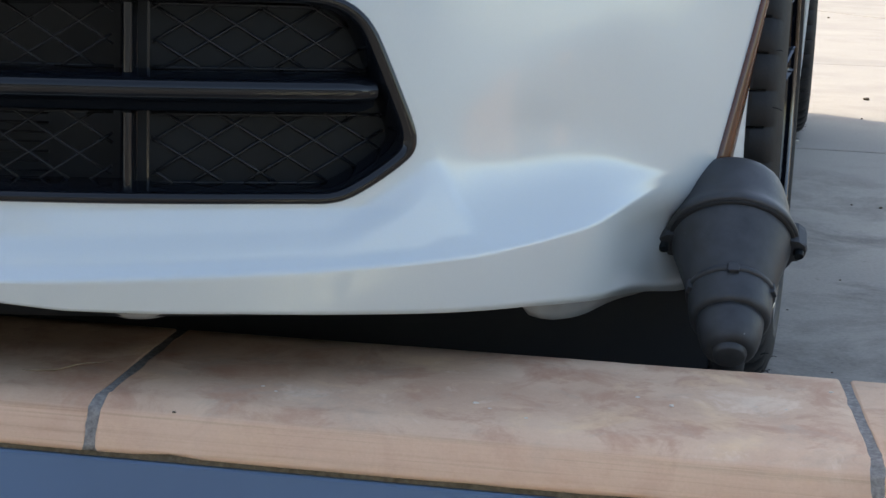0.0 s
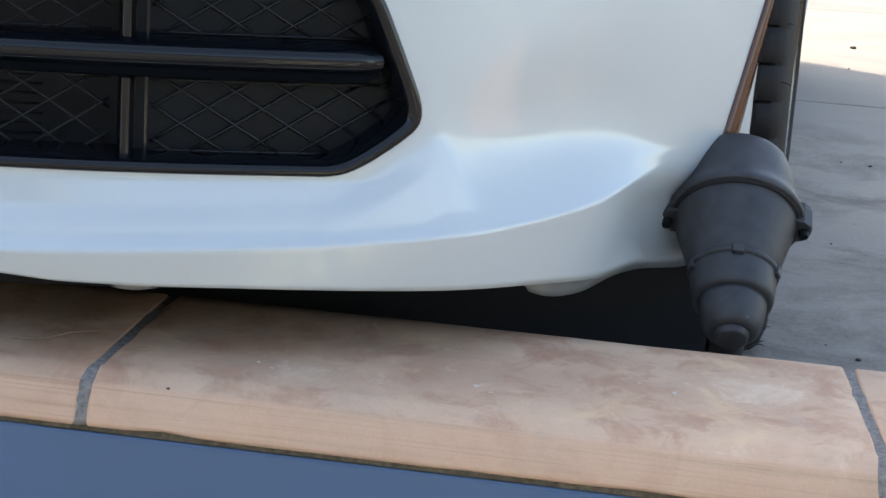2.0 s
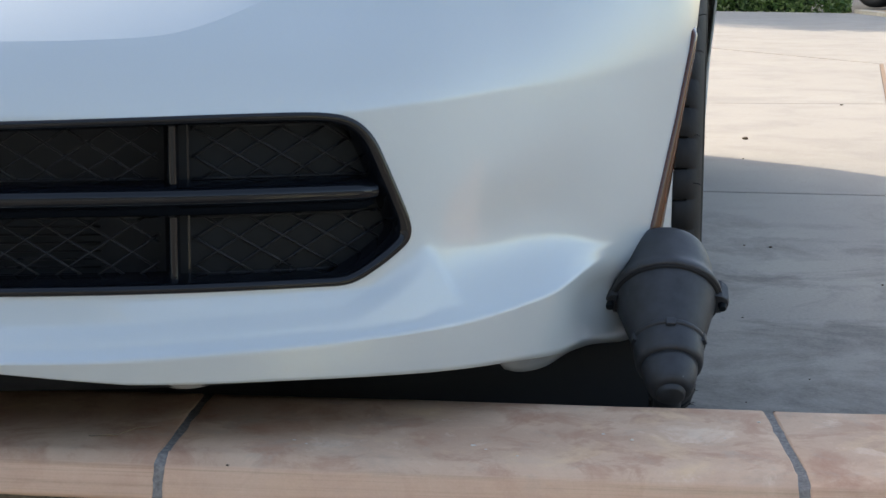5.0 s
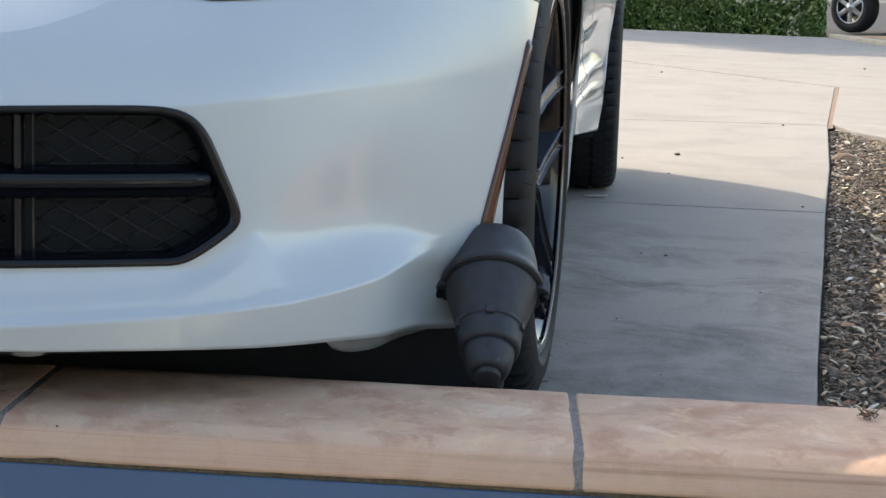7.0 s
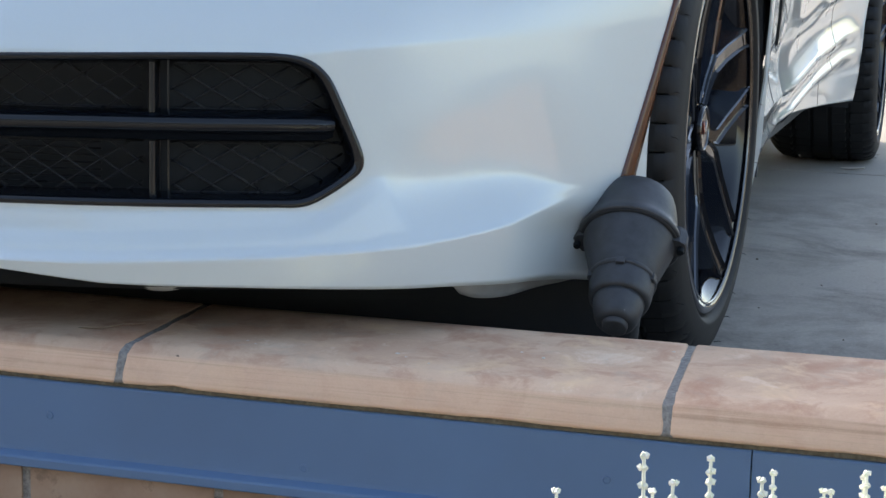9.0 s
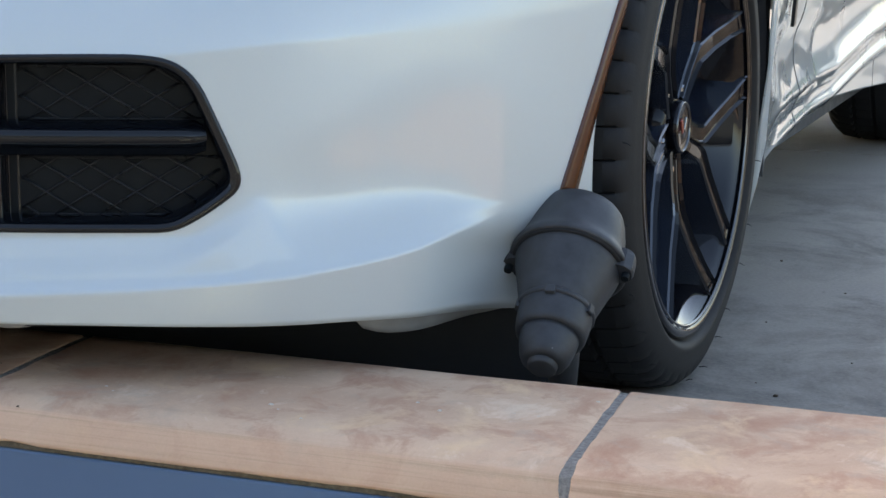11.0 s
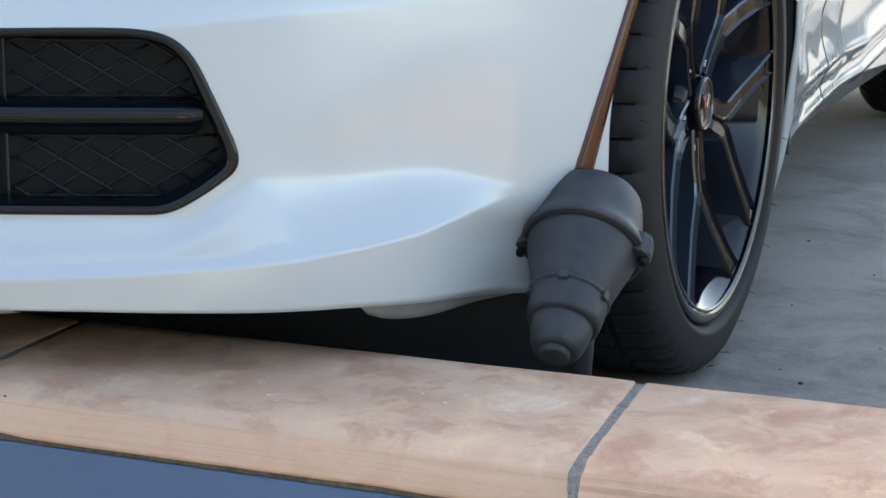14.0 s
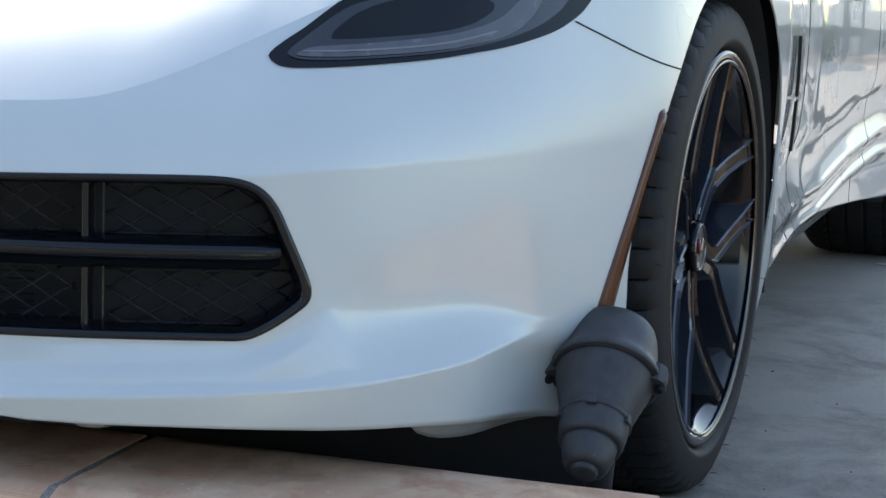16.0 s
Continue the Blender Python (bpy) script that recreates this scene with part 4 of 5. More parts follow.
def section(y):
    """Half section from the sill up over the shoulder to the roof's middle."""
    sx, zl, zt = side_x(y), low_z(y), top_z(y)
    sh = float(np.interp(y, [0.571, 1.0, 1.6, 2.4, 3.2, 3.8, 4.08], [0.845, 0.855, 0.85, 0.86, 0.93, 0.93, 0.88]))
    pts = []
    lip = 1 - smoothstep(0.928, 0.962, y)
    cove = smoothstep(0.95, 1.22, y) * (1 - smoothstep(2.65, 2.95, y))
    rise = float(np.interp(y, [0.9, 2.0, 2.7, 3.1], [0.0, 0.0, 0.085, 0.10]))
    levels = [zl] + list(np.linspace(max(zl + 0.004, 0.206), 0.31 + rise, 34)) + list(np.linspace(0.31 + rise, 0.76, 27))[1:] if zl < 0.3 else list(np.linspace(zl, 0.76, 61))
    for z in levels:
        d = 0.012 * math.sin(math.pi * min(1, max(0, (z - 0.40) / 0.40)))
        low = float(np.interp(z, [0.15, 0.21, 0.27, 0.33], [-0.024, -0.010, 0.0, 0.002]))
        side = float(np.interp(z - rise, COVE_Z, COVE_D))
        d += side * cove + low * (1 - cove) + 0.004 * lip
        pts.append((sx + d, z))
    pts += [(sx - 0.012, 0.79), (sx - 0.05, sh - 0.012), (sx - 0.10, sh), (sx - 0.17, sh + 0.004)]
    glass = smoothstep(1.0, 1.6, y) * (1 - smoothstep(3.3, 3.9, y))
    roof_half = 0.60 * glass + 0.50 * (1 - glass)
    belt = sx - 0.22
    rx = XC + roof_half
    rz = sh - 0.01 + (zt - 0.05 - sh + 0.01) * glass if glass > 0 else sh - 0.03
    for k in range(1, 6):
        t = k / 5
        pts.append((belt + (rx - belt) * t, (sh - 0.005) * (1 - t) + rz * t + 0.02 * math.sin(math.pi * t) * glass))
    for k in range(1, 8):
        t = k / 7
        pts.append((rx + (XC - rx) * t, rz + (zt - rz) * math.sin(math.pi / 2 * t)))
    return [Vector((x, y, z)) for x, z in pts]


def shell(name, y0, y1, r0, r1, mat, label, n, side):
    ys = list(np.linspace(y0, y1, n))
    for yh, r in ((HUB.y, ARCH_R), (REAR_Y, 0.385)):
        for e in (yh - r, yh + r):
            if y0 < e < y1:
                ys += [e - 0.003, e + 0.003]
    bm = bmesh.new()
    rows = [[mirrored(p, side) for p in section(y)[r0:r1]] for y in sorted(ys)]
    if r0 == 0:
        rows = [[r[0] + Vector((-0.003 * side, 0, 0.001))] + r for r in rows]
    grid_bm(bm, rows, flip=side < 0)
    return car_part(name, bm, mat, label)


NSEC = len(section(1.0))
for side in (1, -1):
    shell("front_fender", 0.571, 1.447, 0, 66, WHITE, "white front fender", 60, side)
    shell("door", 1.452, 2.55, 0, 66, WHITE, "white door", 60, side)
    shell("rear_quarter", 2.555, 4.08, 0, 66, WHITE, "white rear quarter panel", 90, side)
    shell("side_window", 1.30, 3.2, 65, 71, GLASS_DARK, "tinted side window", 24, side)
    shell("cowl_panel", 0.571, 1.30, 65, NSEC, WHITE, "white hood panel by the windscreen", 16, side)
    shell("windscreen", 1.02, 1.75, 70, NSEC, GLASS_DARK, "tinted windscreen", 14, side).location.z += 0.004
    shell("roof", 1.745, 3.2, 70, NSEC, WHITE, "white roof", 20, side)
    shell("tail_deck", 3.2, 4.08, 65, NSEC, WHITE, "white tail deck", 16, side)
    # hood between the brow of the bumper and the cowl
    bm = bmesh.new()
    sec = section(0.571)
    B = list(reversed(sec[60:]))
    Bc, _ = spline([tuple(p) for p in B], 321)
    rows = []
    n = 321
    A = []
    for j in range(n):
        u = j / (n - 1)
        xg = plan_at(u * s_of_y(0.2))[0]
        z = BROW_Z(xg)
        s_end = s_of_y(arch_front_y(min(z, 0.676)))
        A.append(skin(u ** 0.9 * s_end, z))
    for i in range(21):
        t = i / 20
        row = []
        for j in range(n):
            a, b = A[j], Vector(Bc[j])
            p = a.lerp(b, t)
            p.z += 0.080 * math.sin(math.pi * t ** 0.8) * (1 - 0.8 * (j / (n - 1)) ** 3)
            row.append(mirrored(p, side))
        rows.append(row)
    grid_bm(bm, rows, flip=side < 0)
    car_part("hood", bm, WHITE, "white hood")
bm = bmesh.new()
sec = section(4.08)
vs = [bm.verts.new(p) for p in sec] + [bm.verts.new(mirrored(p, -1)) for p in reversed(sec)]
bm.faces.new(vs)
bmesh.ops.recalc_face_normals(bm, faces=bm.faces)
car_part("tail_panel", bm, WHITE, "white tail panel", smooth=False)

# vent slot behind the front wheel
for side in (1, -1):
    for z0, z1 in ((0.418, 0.500), (0.507, 0.605)):
        bm = bmesh.new()
        y0 = 1.165
        rows = []
        for k in range(8):
            z = z0 + (z1 - z0) * k / 7
            yy = y0 - 0.05 * (z - 0.42)
            row = []
            for dy, dx in ((0.0, -0.002), (0.004, 0.003), (0.034, 0.003), (0.038, -0.002)):
                w = 0.012 if k in (0, 7) else 0.0
                sx = side_x(yy + dy) + 0.012 * math.sin(math.pi * min(1, max(0, (z - 0.35) / 0.45))) + 0.004
                row.append(mirrored(Vector((sx + dx, yy + dy, z)), side))
            rows.append(row)
        grid_bm(bm, rows, flip=side < 0)
        car_part("side_vent", bm, BLACK_MATT, "black slot vent in the fender", smooth=False)
    bm = bmesh.new()
    tube_bm(bm, [mirrored(Vector((section(1.4495)[k].x - 0.001, 1.4495, section(1.4495)[k].z)), side) for k in range(2, 64)], 0.0022, 6)
    car_part("door_gap", bm, DARK_VOID, "dark shut line of the door")

# black underside, inner arches, air guides and added dark sheets
bm = bmesh.new()
box_bm(bm, (XC - 0.84, 0.98, 0.17), (XC + 0.84, REAR_Y - 0.42, 0.22))
box_bm(bm, (XC - 0.55, 0.16, 0.165), (XC + 0.55, 0.98, 0.21))
box_bm(bm, (XC - 0.60, REAR_Y - 0.42, 0.18), (XC + 0.60, 4.02, 0.24))
car_part("underbody", bm, DARK_VOID, "black underbody panels", smooth=False)
for side in (1, -1):
    for yh, r in ((HUB.y, ARCH_R + 0.006), (REAR_Y, 0.391)):
        bm = bmesh.new()
        rows = []
        for outer in (True, False):
            row = []
            for k in range(25):
                a = math.radians(180 * max(0, min(1, (k - 2) / 20)))
                drop = 0.075 * (2 - k if k < 2 else k - 22 if k > 22 else 0)
                yv = yh + r * math.cos(a)
                x = side_x(yh) - 0.33
                if outer:
                    edge = plan_at(s_of_y(yv))[0] if yv < HUB.y else side_x(yv)
                    x = edge - (0.026 if k in (0, 24) else 0.014 if k in (1, 23) else 0.001 if k < 13 else 0.014)
                row.append(mirrored(Vector((x, yv, 0.33 + r * math.sin(a) - drop)), side))
            rows.append(row)
        vs = grid_bm(bm, rows, flip=side < 0)
        c = bm.verts.new(mirrored(Vector((side_x(yh) - 0.33, yh, 0.33)), side))
        for a, b in zip(vs[1][:-1], vs[1][1:]):
            bm.faces.new([a, b, c])
        car_part("arch_liner", bm, DARK_VOID, "black wheel arch liner")
    # added black sheet that stops brightness showing through behind the wheel
    bm = bmesh.new()
    box_bm(bm, (min(mirrored(Vector((x, 0, 0)), side).x for x in (-0.40, -0.0445)), 0.948, 0.215), (max(mirrored(Vector((x, 0, 0)), side).x for x in (-0.40, -0.0445)), 0.954, 0.70))
    car_part("gap_blocker", bm, DARK_VOID, "added black sheet that blocks the gap behind the wheel", smooth=False)
    # black air guide in front of the tyre, run inwards as stand-in for shadow
    bm = bmesh.new()
    rows = []
    for z in (0.045, 0.08, 0.12, 0.16, 0.205):
        rows.append([mirrored(Vector((x, 0.190 + (0.03 * math.sin((x + 0.44) * 9) if x > -0.44 else 0.0) + 0.10 * (0.2 - z) * 0.3, z + (0.02 if z < 0.05 and abs(x + 0.27) > 0.1 else 0.0))), side) for x in np.linspace(-0.985, -0.118, 30)])
    grid_bm(bm, rows, flip=side < 0)
    car_part("air_guide_shade", bm, DARK_VOID, "black air guide by the tyre, run on as underside shade")
    # chin board under the bumper
    bm = bmesh.new()
    rows = []
    for z, o in ((0.212, -0.012), (0.190, -0.035), (0.186, -0.075), (0.17, -0.30)):
        rows.append([mirrored(skin(s_of_x(x), base_z(x), o) + Vector((0, 0, z - base_z(x))), side) for x in np.linspace(-0.985, -0.14, 40)])
    grid_bm(bm, rows, flip=side > 0)
    car_part("undertray", bm, BLACK_MATT, "black undertray lip")
    # pale air deflectors below the chin
    for xa, xb, dz in ((-0.600, -0.505, 0.013), (-0.276, -0.105, 0.022)):
        bm = bmesh.new()
        rows = []
        for k in range(19):
            t = k / 18
            x = xa + (xb - xa) * t
            h = dz * math.sin(math.pi * t ** (0.75 if x < -0.4 else 0.46)) ** 1.2
            p = skin(s_of_x(x), base_z(x), -0.030)
            rows.append([mirrored(p + Vector((0, dy, dzz - h * f)), side) for dy, dzz, f in ((0.0, 0.004, 0.0), (0.002, 0.0, 0.6), (0.008, 0.0, 0.95), (0.020, 0.0, 1.0), (0.045, 0.0, 0.9), (0.07, 0.006, 0.3))])
        grid_bm(bm, rows, flip=side > 0)
        car_part("air_deflector", bm, DEFLECTOR, "pale grey air deflector under the chin")


def build_wheel(radius, width, rim_r):
    """A wheel with its outer face towards +x and its middle at the origin."""
    w = empty("wheel")
    turn = Matrix.Rotation(radians(90), 4, "Y")
    # tyre: revolved section with shoulder grooves
    bm = bmesh.new()
    hw = width / 2
    prof = [(-hw + 0.022, rim_r - 0.004), (-hw + 0.004, rim_r + 0.02), (-hw - 0.004, (radius + rim_r) / 2), (-hw + 0.006, radius - 0.022), (-hw + 0.022, radius - 0.007), (-hw + 0.05, radius - 0.002)]
    for g in (-0.062, -0.02, 0.022, 0.064):
        prof += [(g - 0.006, radius), (g - 0.004, radius - 0.007), (g + 0.004, radius - 0.007), (g + 0.006, radius)]
    prof += [(hw - 0.05, radius - 0.001), (hw - 0.024, radius - 0.0025), (hw - 0.011, radius - 0.006), (hw - 0.003, radius - 0.013), (hw + 0.001, radius - 0.025), (hw + 0.004, (radius + rim_r) / 2 + 0.004), (hw + 0.0042, rim_r + 0.024), (hw + 0.0058, rim_r + 0.020), (hw + 0.0045, rim_r + 0.016), (hw - 0.002, rim_r + 0.010), (hw - 0.010, rim_r + 0.006), (hw - 0.014, rim_r - 0.004)]
    rows = []
    turns = [2 * math.pi * k / 56 + d for k in range(56) for d in (0.0, 0.005, 0.010, 0.06)]
    for a, r in prof:
        row = []
        for k, t in enumerate(turns):
            rr = r
            t += 0.10 * (hw - a) if a > 0 else -0.10 * (hw + a)
            if k % 4 == 1 and r > radius - 0.013 and abs(a) > 0.03:
                rr = r - 0.0045
            row.append(turn @ Vector((rr * math.cos(t), rr * math.sin(t), a)))
        rows.append(row)
    grid_bm(bm, rows, close_u=True)
    tyre = part("tyre", bm, RUBBER, w, "black low-profile tyre", smooth=False)
    for p in tyre.data.polygons:
        p.use_smooth = abs(p.normal.x) > 0.25
    # barrel and lip
    bm = bmesh.new()
    lip = hw + 0.002
    revolve_bm(bm, [(-hw + 0.01, rim_r - 0.03), (0.0, rim_r - 0.035), (lip - 0.02, rim_r - 0.028), (lip - 0.012, rim_r - 0.014), (lip - 0.004, rim_r - 0.007), (lip, rim_r - 0.002), (lip - 0.001, rim_r + 0.005), (lip - 0.01, rim_r + 0.007), (lip - 0.016, rim_r)], turn, 96, cap=False)
    part("rim", bm, BARREL_IN, w, "gloss black wheel rim", smooth=True)
    bm = bmesh.new()
    revolve_bm(bm, [(lip - 0.0030, rim_r - 0.0115), (lip - 0.0012, rim_r - 0.0105), (lip - 0.0006, rim_r - 0.0090), (lip - 0.0016, rim_r - 0.0075)], turn, 96, cap=False)
    part("rim_edge", bm, CHROME_BLACK, w, "thin machined rim edge", smooth=True)
    bm = bmesh.new()
    revolve_bm(bm, [(-0.045, 0.165), (-0.045, 0.06), (0.0, 0.055), (0.0, 0.02)], turn, 48, cap=False)
    part("brake_disc", bm, STEEL, w, "steel brake disc")
    # added black disc: stands in for the shade inside the wheel
    bm = bmesh.new()
    revolve_bm(bm, [(-0.055, rim_r - 0.034), (-0.055, 0.02)], turn, 48, cap=False)
    part("hub_shadow_plate", bm, DARK_VOID, w, "black disc that keeps the wheel's inside dark")
    # five forked spokes: each stem parts into two arms
    for k in range(5):
        for sg in (-1, 1):
            bm = bmesh.new()
            rows = []
            ang = math.radians(90 + 72 * k)
            d, e = Vector((0, math.cos(ang), math.sin(ang))), Vector((0, -math.sin(ang), math.cos(ang)))
            for r, off, half, x in ((0.035, 0.0124, 0.0120, hw - 0.031), (0.070, 0.0372, 0.0130, hw - 0.028), (0.088, 0.0498, 0.0136, hw - 0.025), (0.102, 0.0560, 0.0136, hw - 0.023), (0.150, 0.0545, 0.0132, hw - 0.018), (0.205, 0.0510, 0.0132, hw - 0.009), (rim_r - 0.008, 0.0475, 0.016, hw - 0.001)):
                c = d * r + e * (sg * off)
                rows.append([c + e * (half + 0.005) + Vector((x - 0.062, 0, 0)), c + e * half + Vector((x - 0.0026, 0, 0)), c + e * (half - 0.0018) + Vector((x, 0, 0)), c + e * (half - 0.005) + Vector((x - 0.004, 0, 0)), c - e * (half - 0.005) + Vector((x - 0.004, 0, 0)), c - e * (half - 0.0018) + Vector((x, 0, 0)), c - e * half + Vector((x - 0.0026, 0, 0)), c - e * (half + 0.005) + Vector((x - 0.062, 0, 0))])
            grid_bm(bm, [r[0:2] for r in rows])
            grid_bm(bm, [r[6:8] for r in rows])
            spoke = part("spoke", bm, SPOKE_SIDE, w, "", smooth=False)
            bm = bmesh.new()
            grid_bm(bm, [r[2:6] for r in rows])
            part("spoke_face", bm, BARREL, spoke, "", smooth=False)
            bm = bmesh.new()
            grid_bm(bm, [r[1:3] for r in rows])
            grid_bm(bm, [r[5:7] for r in rows])
            part("spoke_edge", bm, CHROME_BLACK, spoke, "polished spoke edge", smooth=False)
    # soft moulding hairs left on the outer shoulder of the tyre
    rh = random.Random(6)
    for k in range(26):
        a = 2 * math.pi * (k + rh.uniform(-0.3, 0.3)) / 26
        p = Vector((hw - 0.004, radius * 0.975 * math.cos(a), radius * 0.975 * math.sin(a)))
        o = Vector((rh.uniform(0.006, 0.012), rh.uniform(-0.003, 0.003), rh.uniform(-0.004, 0.002)))
        bm = bmesh.new()
        tube_bm(bm, [p, p + o * 0.6 + Vector((0, 0, 0.001)), p + o], [0.0006, 0.0005, 0.0003], 4)
        part("moulding_hair", bm, RUBBER, w)
    bm = bmesh.new()
    revolve_bm(bm, [(hw - 0.09, 0.056), (hw - 0.046, 0.054), (hw - 0.038, 0.049), (hw - 0.034, 0.044), (hw - 0.036, 0.036)], turn, 48)
    part("hub", bm, BARREL, w, "black wheel hub", smooth=True)
    bm = bmesh.new()
    revolve_bm(bm, [(hw - 0.036, 0.0335), (hw - 0.024, 0.0325), (hw - 0.0225, 0.0305), (hw - 0.0240, 0.028), (hw - 0.0225, 0.012), (hw - 0.0222, 0.001)], turn, 40)
    cap = part("centre_cap", bm, BARREL, w, "gloss black centre cap", smooth=True)
    bm = bmesh.new()
    revolve_bm(bm, [(hw - 0.0240, 0.0318), (hw - 0.0218, 0.0312), (hw - 0.0215, 0.0296), (hw - 0.0238, 0.0286)], turn, 40, cap=False)
    part("cap_ring", bm, CHROME_BLACK, cap, "thin bright ring on the centre cap", smooth=True)
    for sg, mt in ((-1, RED), (1, CHROME)):
        bm = bmesh.new()
        box_bm(bm, (hw - 0.0245, -0.0045, -0.009), (hw - 0.0212, 0.0045, 0.009), 0.001, pose(0, sg * 0.008, 0.002, sg * -28, 0, 0))
        part("emblem_flag", bm, mt, cap, "plain emblem plate")
    for k in range(5):
        a = math.radians(54 + 72 * k)
        bm = bmesh.new()
        revolve_bm(bm, [(hw - 0.06, 0.009), (hw - 0.036, 0.009), (hw - 0.032, 0.006)], Matrix.Translation((0, 0.053 * math.cos(a), 0.053 * math.sin(a))) @ turn, 6)
        part("lug_nut", bm, CHROME, w)
    return w


wheel = build_wheel(0.327, 0.245, 0.2555)
wheel.parent = car
FRONT_X = HUB.x - 0.102
wheel.location = Vector((FRONT_X, HUB.y, 0.3265)) - car.location
wheel.rotation_euler = (0, 0, radians(-2.5))
for x, y, rz, s in ((2 * XC - FRONT_X, HUB.y, 180, 1.0), (-0.115, REAR_Y, 0, 1.037), (2 * XC + 0.115, REAR_Y, 180, 1.037)):
    c = copy_thing(wheel, pose(0, 0, 0))
    c.matrix_basis = Matrix.LocRotScale(Vector((x, y, 0.3265 * s)) - car.location, Euler((0, 0, radians(rz))), (s * (1.12 if s > 1 else 1.0), s, s))


# ---- garden spotlight between wall and car ----
def build_spotlight():
    base = Vector((-0.100, 0.128, 0.0))
    t = tagged(empty("garden_spotlight", base), "charcoal plastic garden spotlight tilted up behind the coping", "spotlight")
    axis = Vector((-0.045, 0.785, 0.620)).normalized()
    mid = Vector((-0.1022, 0.150, 0.2225))
    q = axis.to_track_quat("Z", "Y").to_matrix().to_4x4()
    M = Matrix.Translation(mid - base) @ q @ Matrix.Diagonal((1.06, 1.06, 1.04, 1.0))

    def add(name, prof, label="", steps=56, cap=True, mat=LAMP_GREY):
        bm = bmesh.new()
        revolve_bm(bm, prof, M, steps, cap=cap)
        bmesh.ops.recalc_face_normals(bm, faces=bm.faces)
        return part(name, bm, mat, t, label, smooth=True)

    add("body", [(-0.060, 0.0352), (-0.058, 0.0366), (-0.042, 0.0408), (-0.024, 0.0460), (-0.008, 0.0508), (0.004, 0.0535), (0.012, 0.0538)], "tapered charcoal lamp body")
    add("shroud", [(0.003, 0.0530), (0.0028, 0.0572), (0.004, 0.0588), (0.007, 0.0590), (0.011, 0.0578), (0.016, 0.0552), (0.022, 0.0532), (0.030, 0.0518), (0.044, 0.0502), (0.058, 0.0474), (0.066, 0.0448), (0.0685, 0.0430), (0.067, 0.0412), (0.05, 0.0435), (0.02, 0.0485)], "round charcoal hood of the lamp", cap=False)
    add("seal", [(0.0005, 0.0520), (0.0005, 0.0553), (0.0025, 0.0560), (0.004, 0.0556)], "black rubber seal under the hood rim", mat=RUBBER)
    add("neck_ring", [(-0.0615, 0.0340), (-0.0610, 0.0376), (-0.0590, 0.0384), (-0.0570, 0.0384), (-0.0555, 0.0372)])
    add("collar", [(-0.0900, 0.0270), (-0.0898, 0.0312), (-0.0880, 0.0334), (-0.0840, 0.0345), (-0.074, 0.0356), (-0.0625, 0.0362), (-0.059, 0.0362)], "round drum behind the neck ring")
    add("end_cap", [(-0.1225, 0.0150), (-0.1220, 0.0190), (-0.1190, 0.0220), (-0.1130, 0.0246), (-0.1040, 0.0268), (-0.0950, 0.0282), (-0.0880, 0.0288)], "rounded rear cap")
    add("cable_gland", [(-0.1290, 0.0010), (-0.1288, 0.0120), (-0.1275, 0.0136), (-0.1225, 0.0146), (-0.120, 0.0150)])
    bm = bmesh.new()
    revolve_bm(bm, [(0.050, 0.0445), (0.0505, 0.02), (0.0505, 0.001)], M, 40, cap=False)
    part("front_glass", bm, GLASS_DARK, t, "dark front glass")
    # clamp ears with screws, and the small catch on the neck ring
    for sg in (-1, 1):
        bm = bmesh.new()
        loc = M @ Matrix.Rotation(0 if sg > 0 else math.pi, 4, "Z")
        rows = []
        for z, r0 in ((-0.003, 0.0), (0.0, 0.0015), (0.015, 0.0015), (0.020, 0.0)):
            rows.append([loc @ Vector((x, y, z)) for x, y in ((0.050, -0.014), (0.058, -0.0125), (0.0635 + r0, -0.007), (0.0645 + r0, 0.0), (0.0635 + r0, 0.007), (0.058, 0.0125), (0.050, 0.014))])
        vs = grid_bm(bm, rows)
        bm.faces.new(vs[0])
        bm.faces.new(vs[-1])
        bmesh.ops.recalc_face_normals(bm, faces=bm.faces)
        ear = part("clamp_ear", bm, LAMP_GREY, t, smooth=False)
        bm = bmesh.new()
        revolve_bm(bm, [(-0.009, 0.0006), (-0.009, 0.0040), (-0.006, 0.0046), (0.0, 0.0046)], loc @ Matrix.Translation((0.0585, 0, 0)), 14)
        part("screw", bm, BLACK_MATT, ear, "dark clamp screw")
    bm = bmesh.new()
    top = M @ Matrix.Translation((0, 0, -0.0595))
    upv = (q.to_3x3().inverted() @ Vector((0, 0, 1)))
    ang = math.atan2(upv.y, upv.x)
    box_bm(bm, (0.0345, -0.005, -0.005), (0.0402, 0.005, 0.004), 0.001, top @ Matrix.Rotation(ang, 4, "Z"))
    part("catch", bm, LAMP_GREY, t, "small moulded catch")
    for k in (-1, 1):
        bm = bmesh.new()
        box_bm(bm, (0.0345, -0.004, -0.006), (0.0396, 0.004, 0.004), 0.001, top @ Matrix.Rotation(ang + k * 1.25, 4, "Z"))
        part("catch", bm, LAMP_GREY, t)
    # knuckle, stem and ground spike
    bm = bmesh.new()
    k0 = M @ Vector((0, 0, -0.036))
    k0 = k0 + Vector((0.004, 0.004, -0.040))
    tube_bm(bm, [k0 + Vector((0, 0, 0.012)), k0 + Vector((0, 0.001, -0.012)), Vector((0, 0.004, 0.09))], [0.018, 0.017, 0.015], 16)
    part("knuckle", bm, LAMP_GREY, t, "pivoting knuckle", smooth=True)
    bm = bmesh.new()
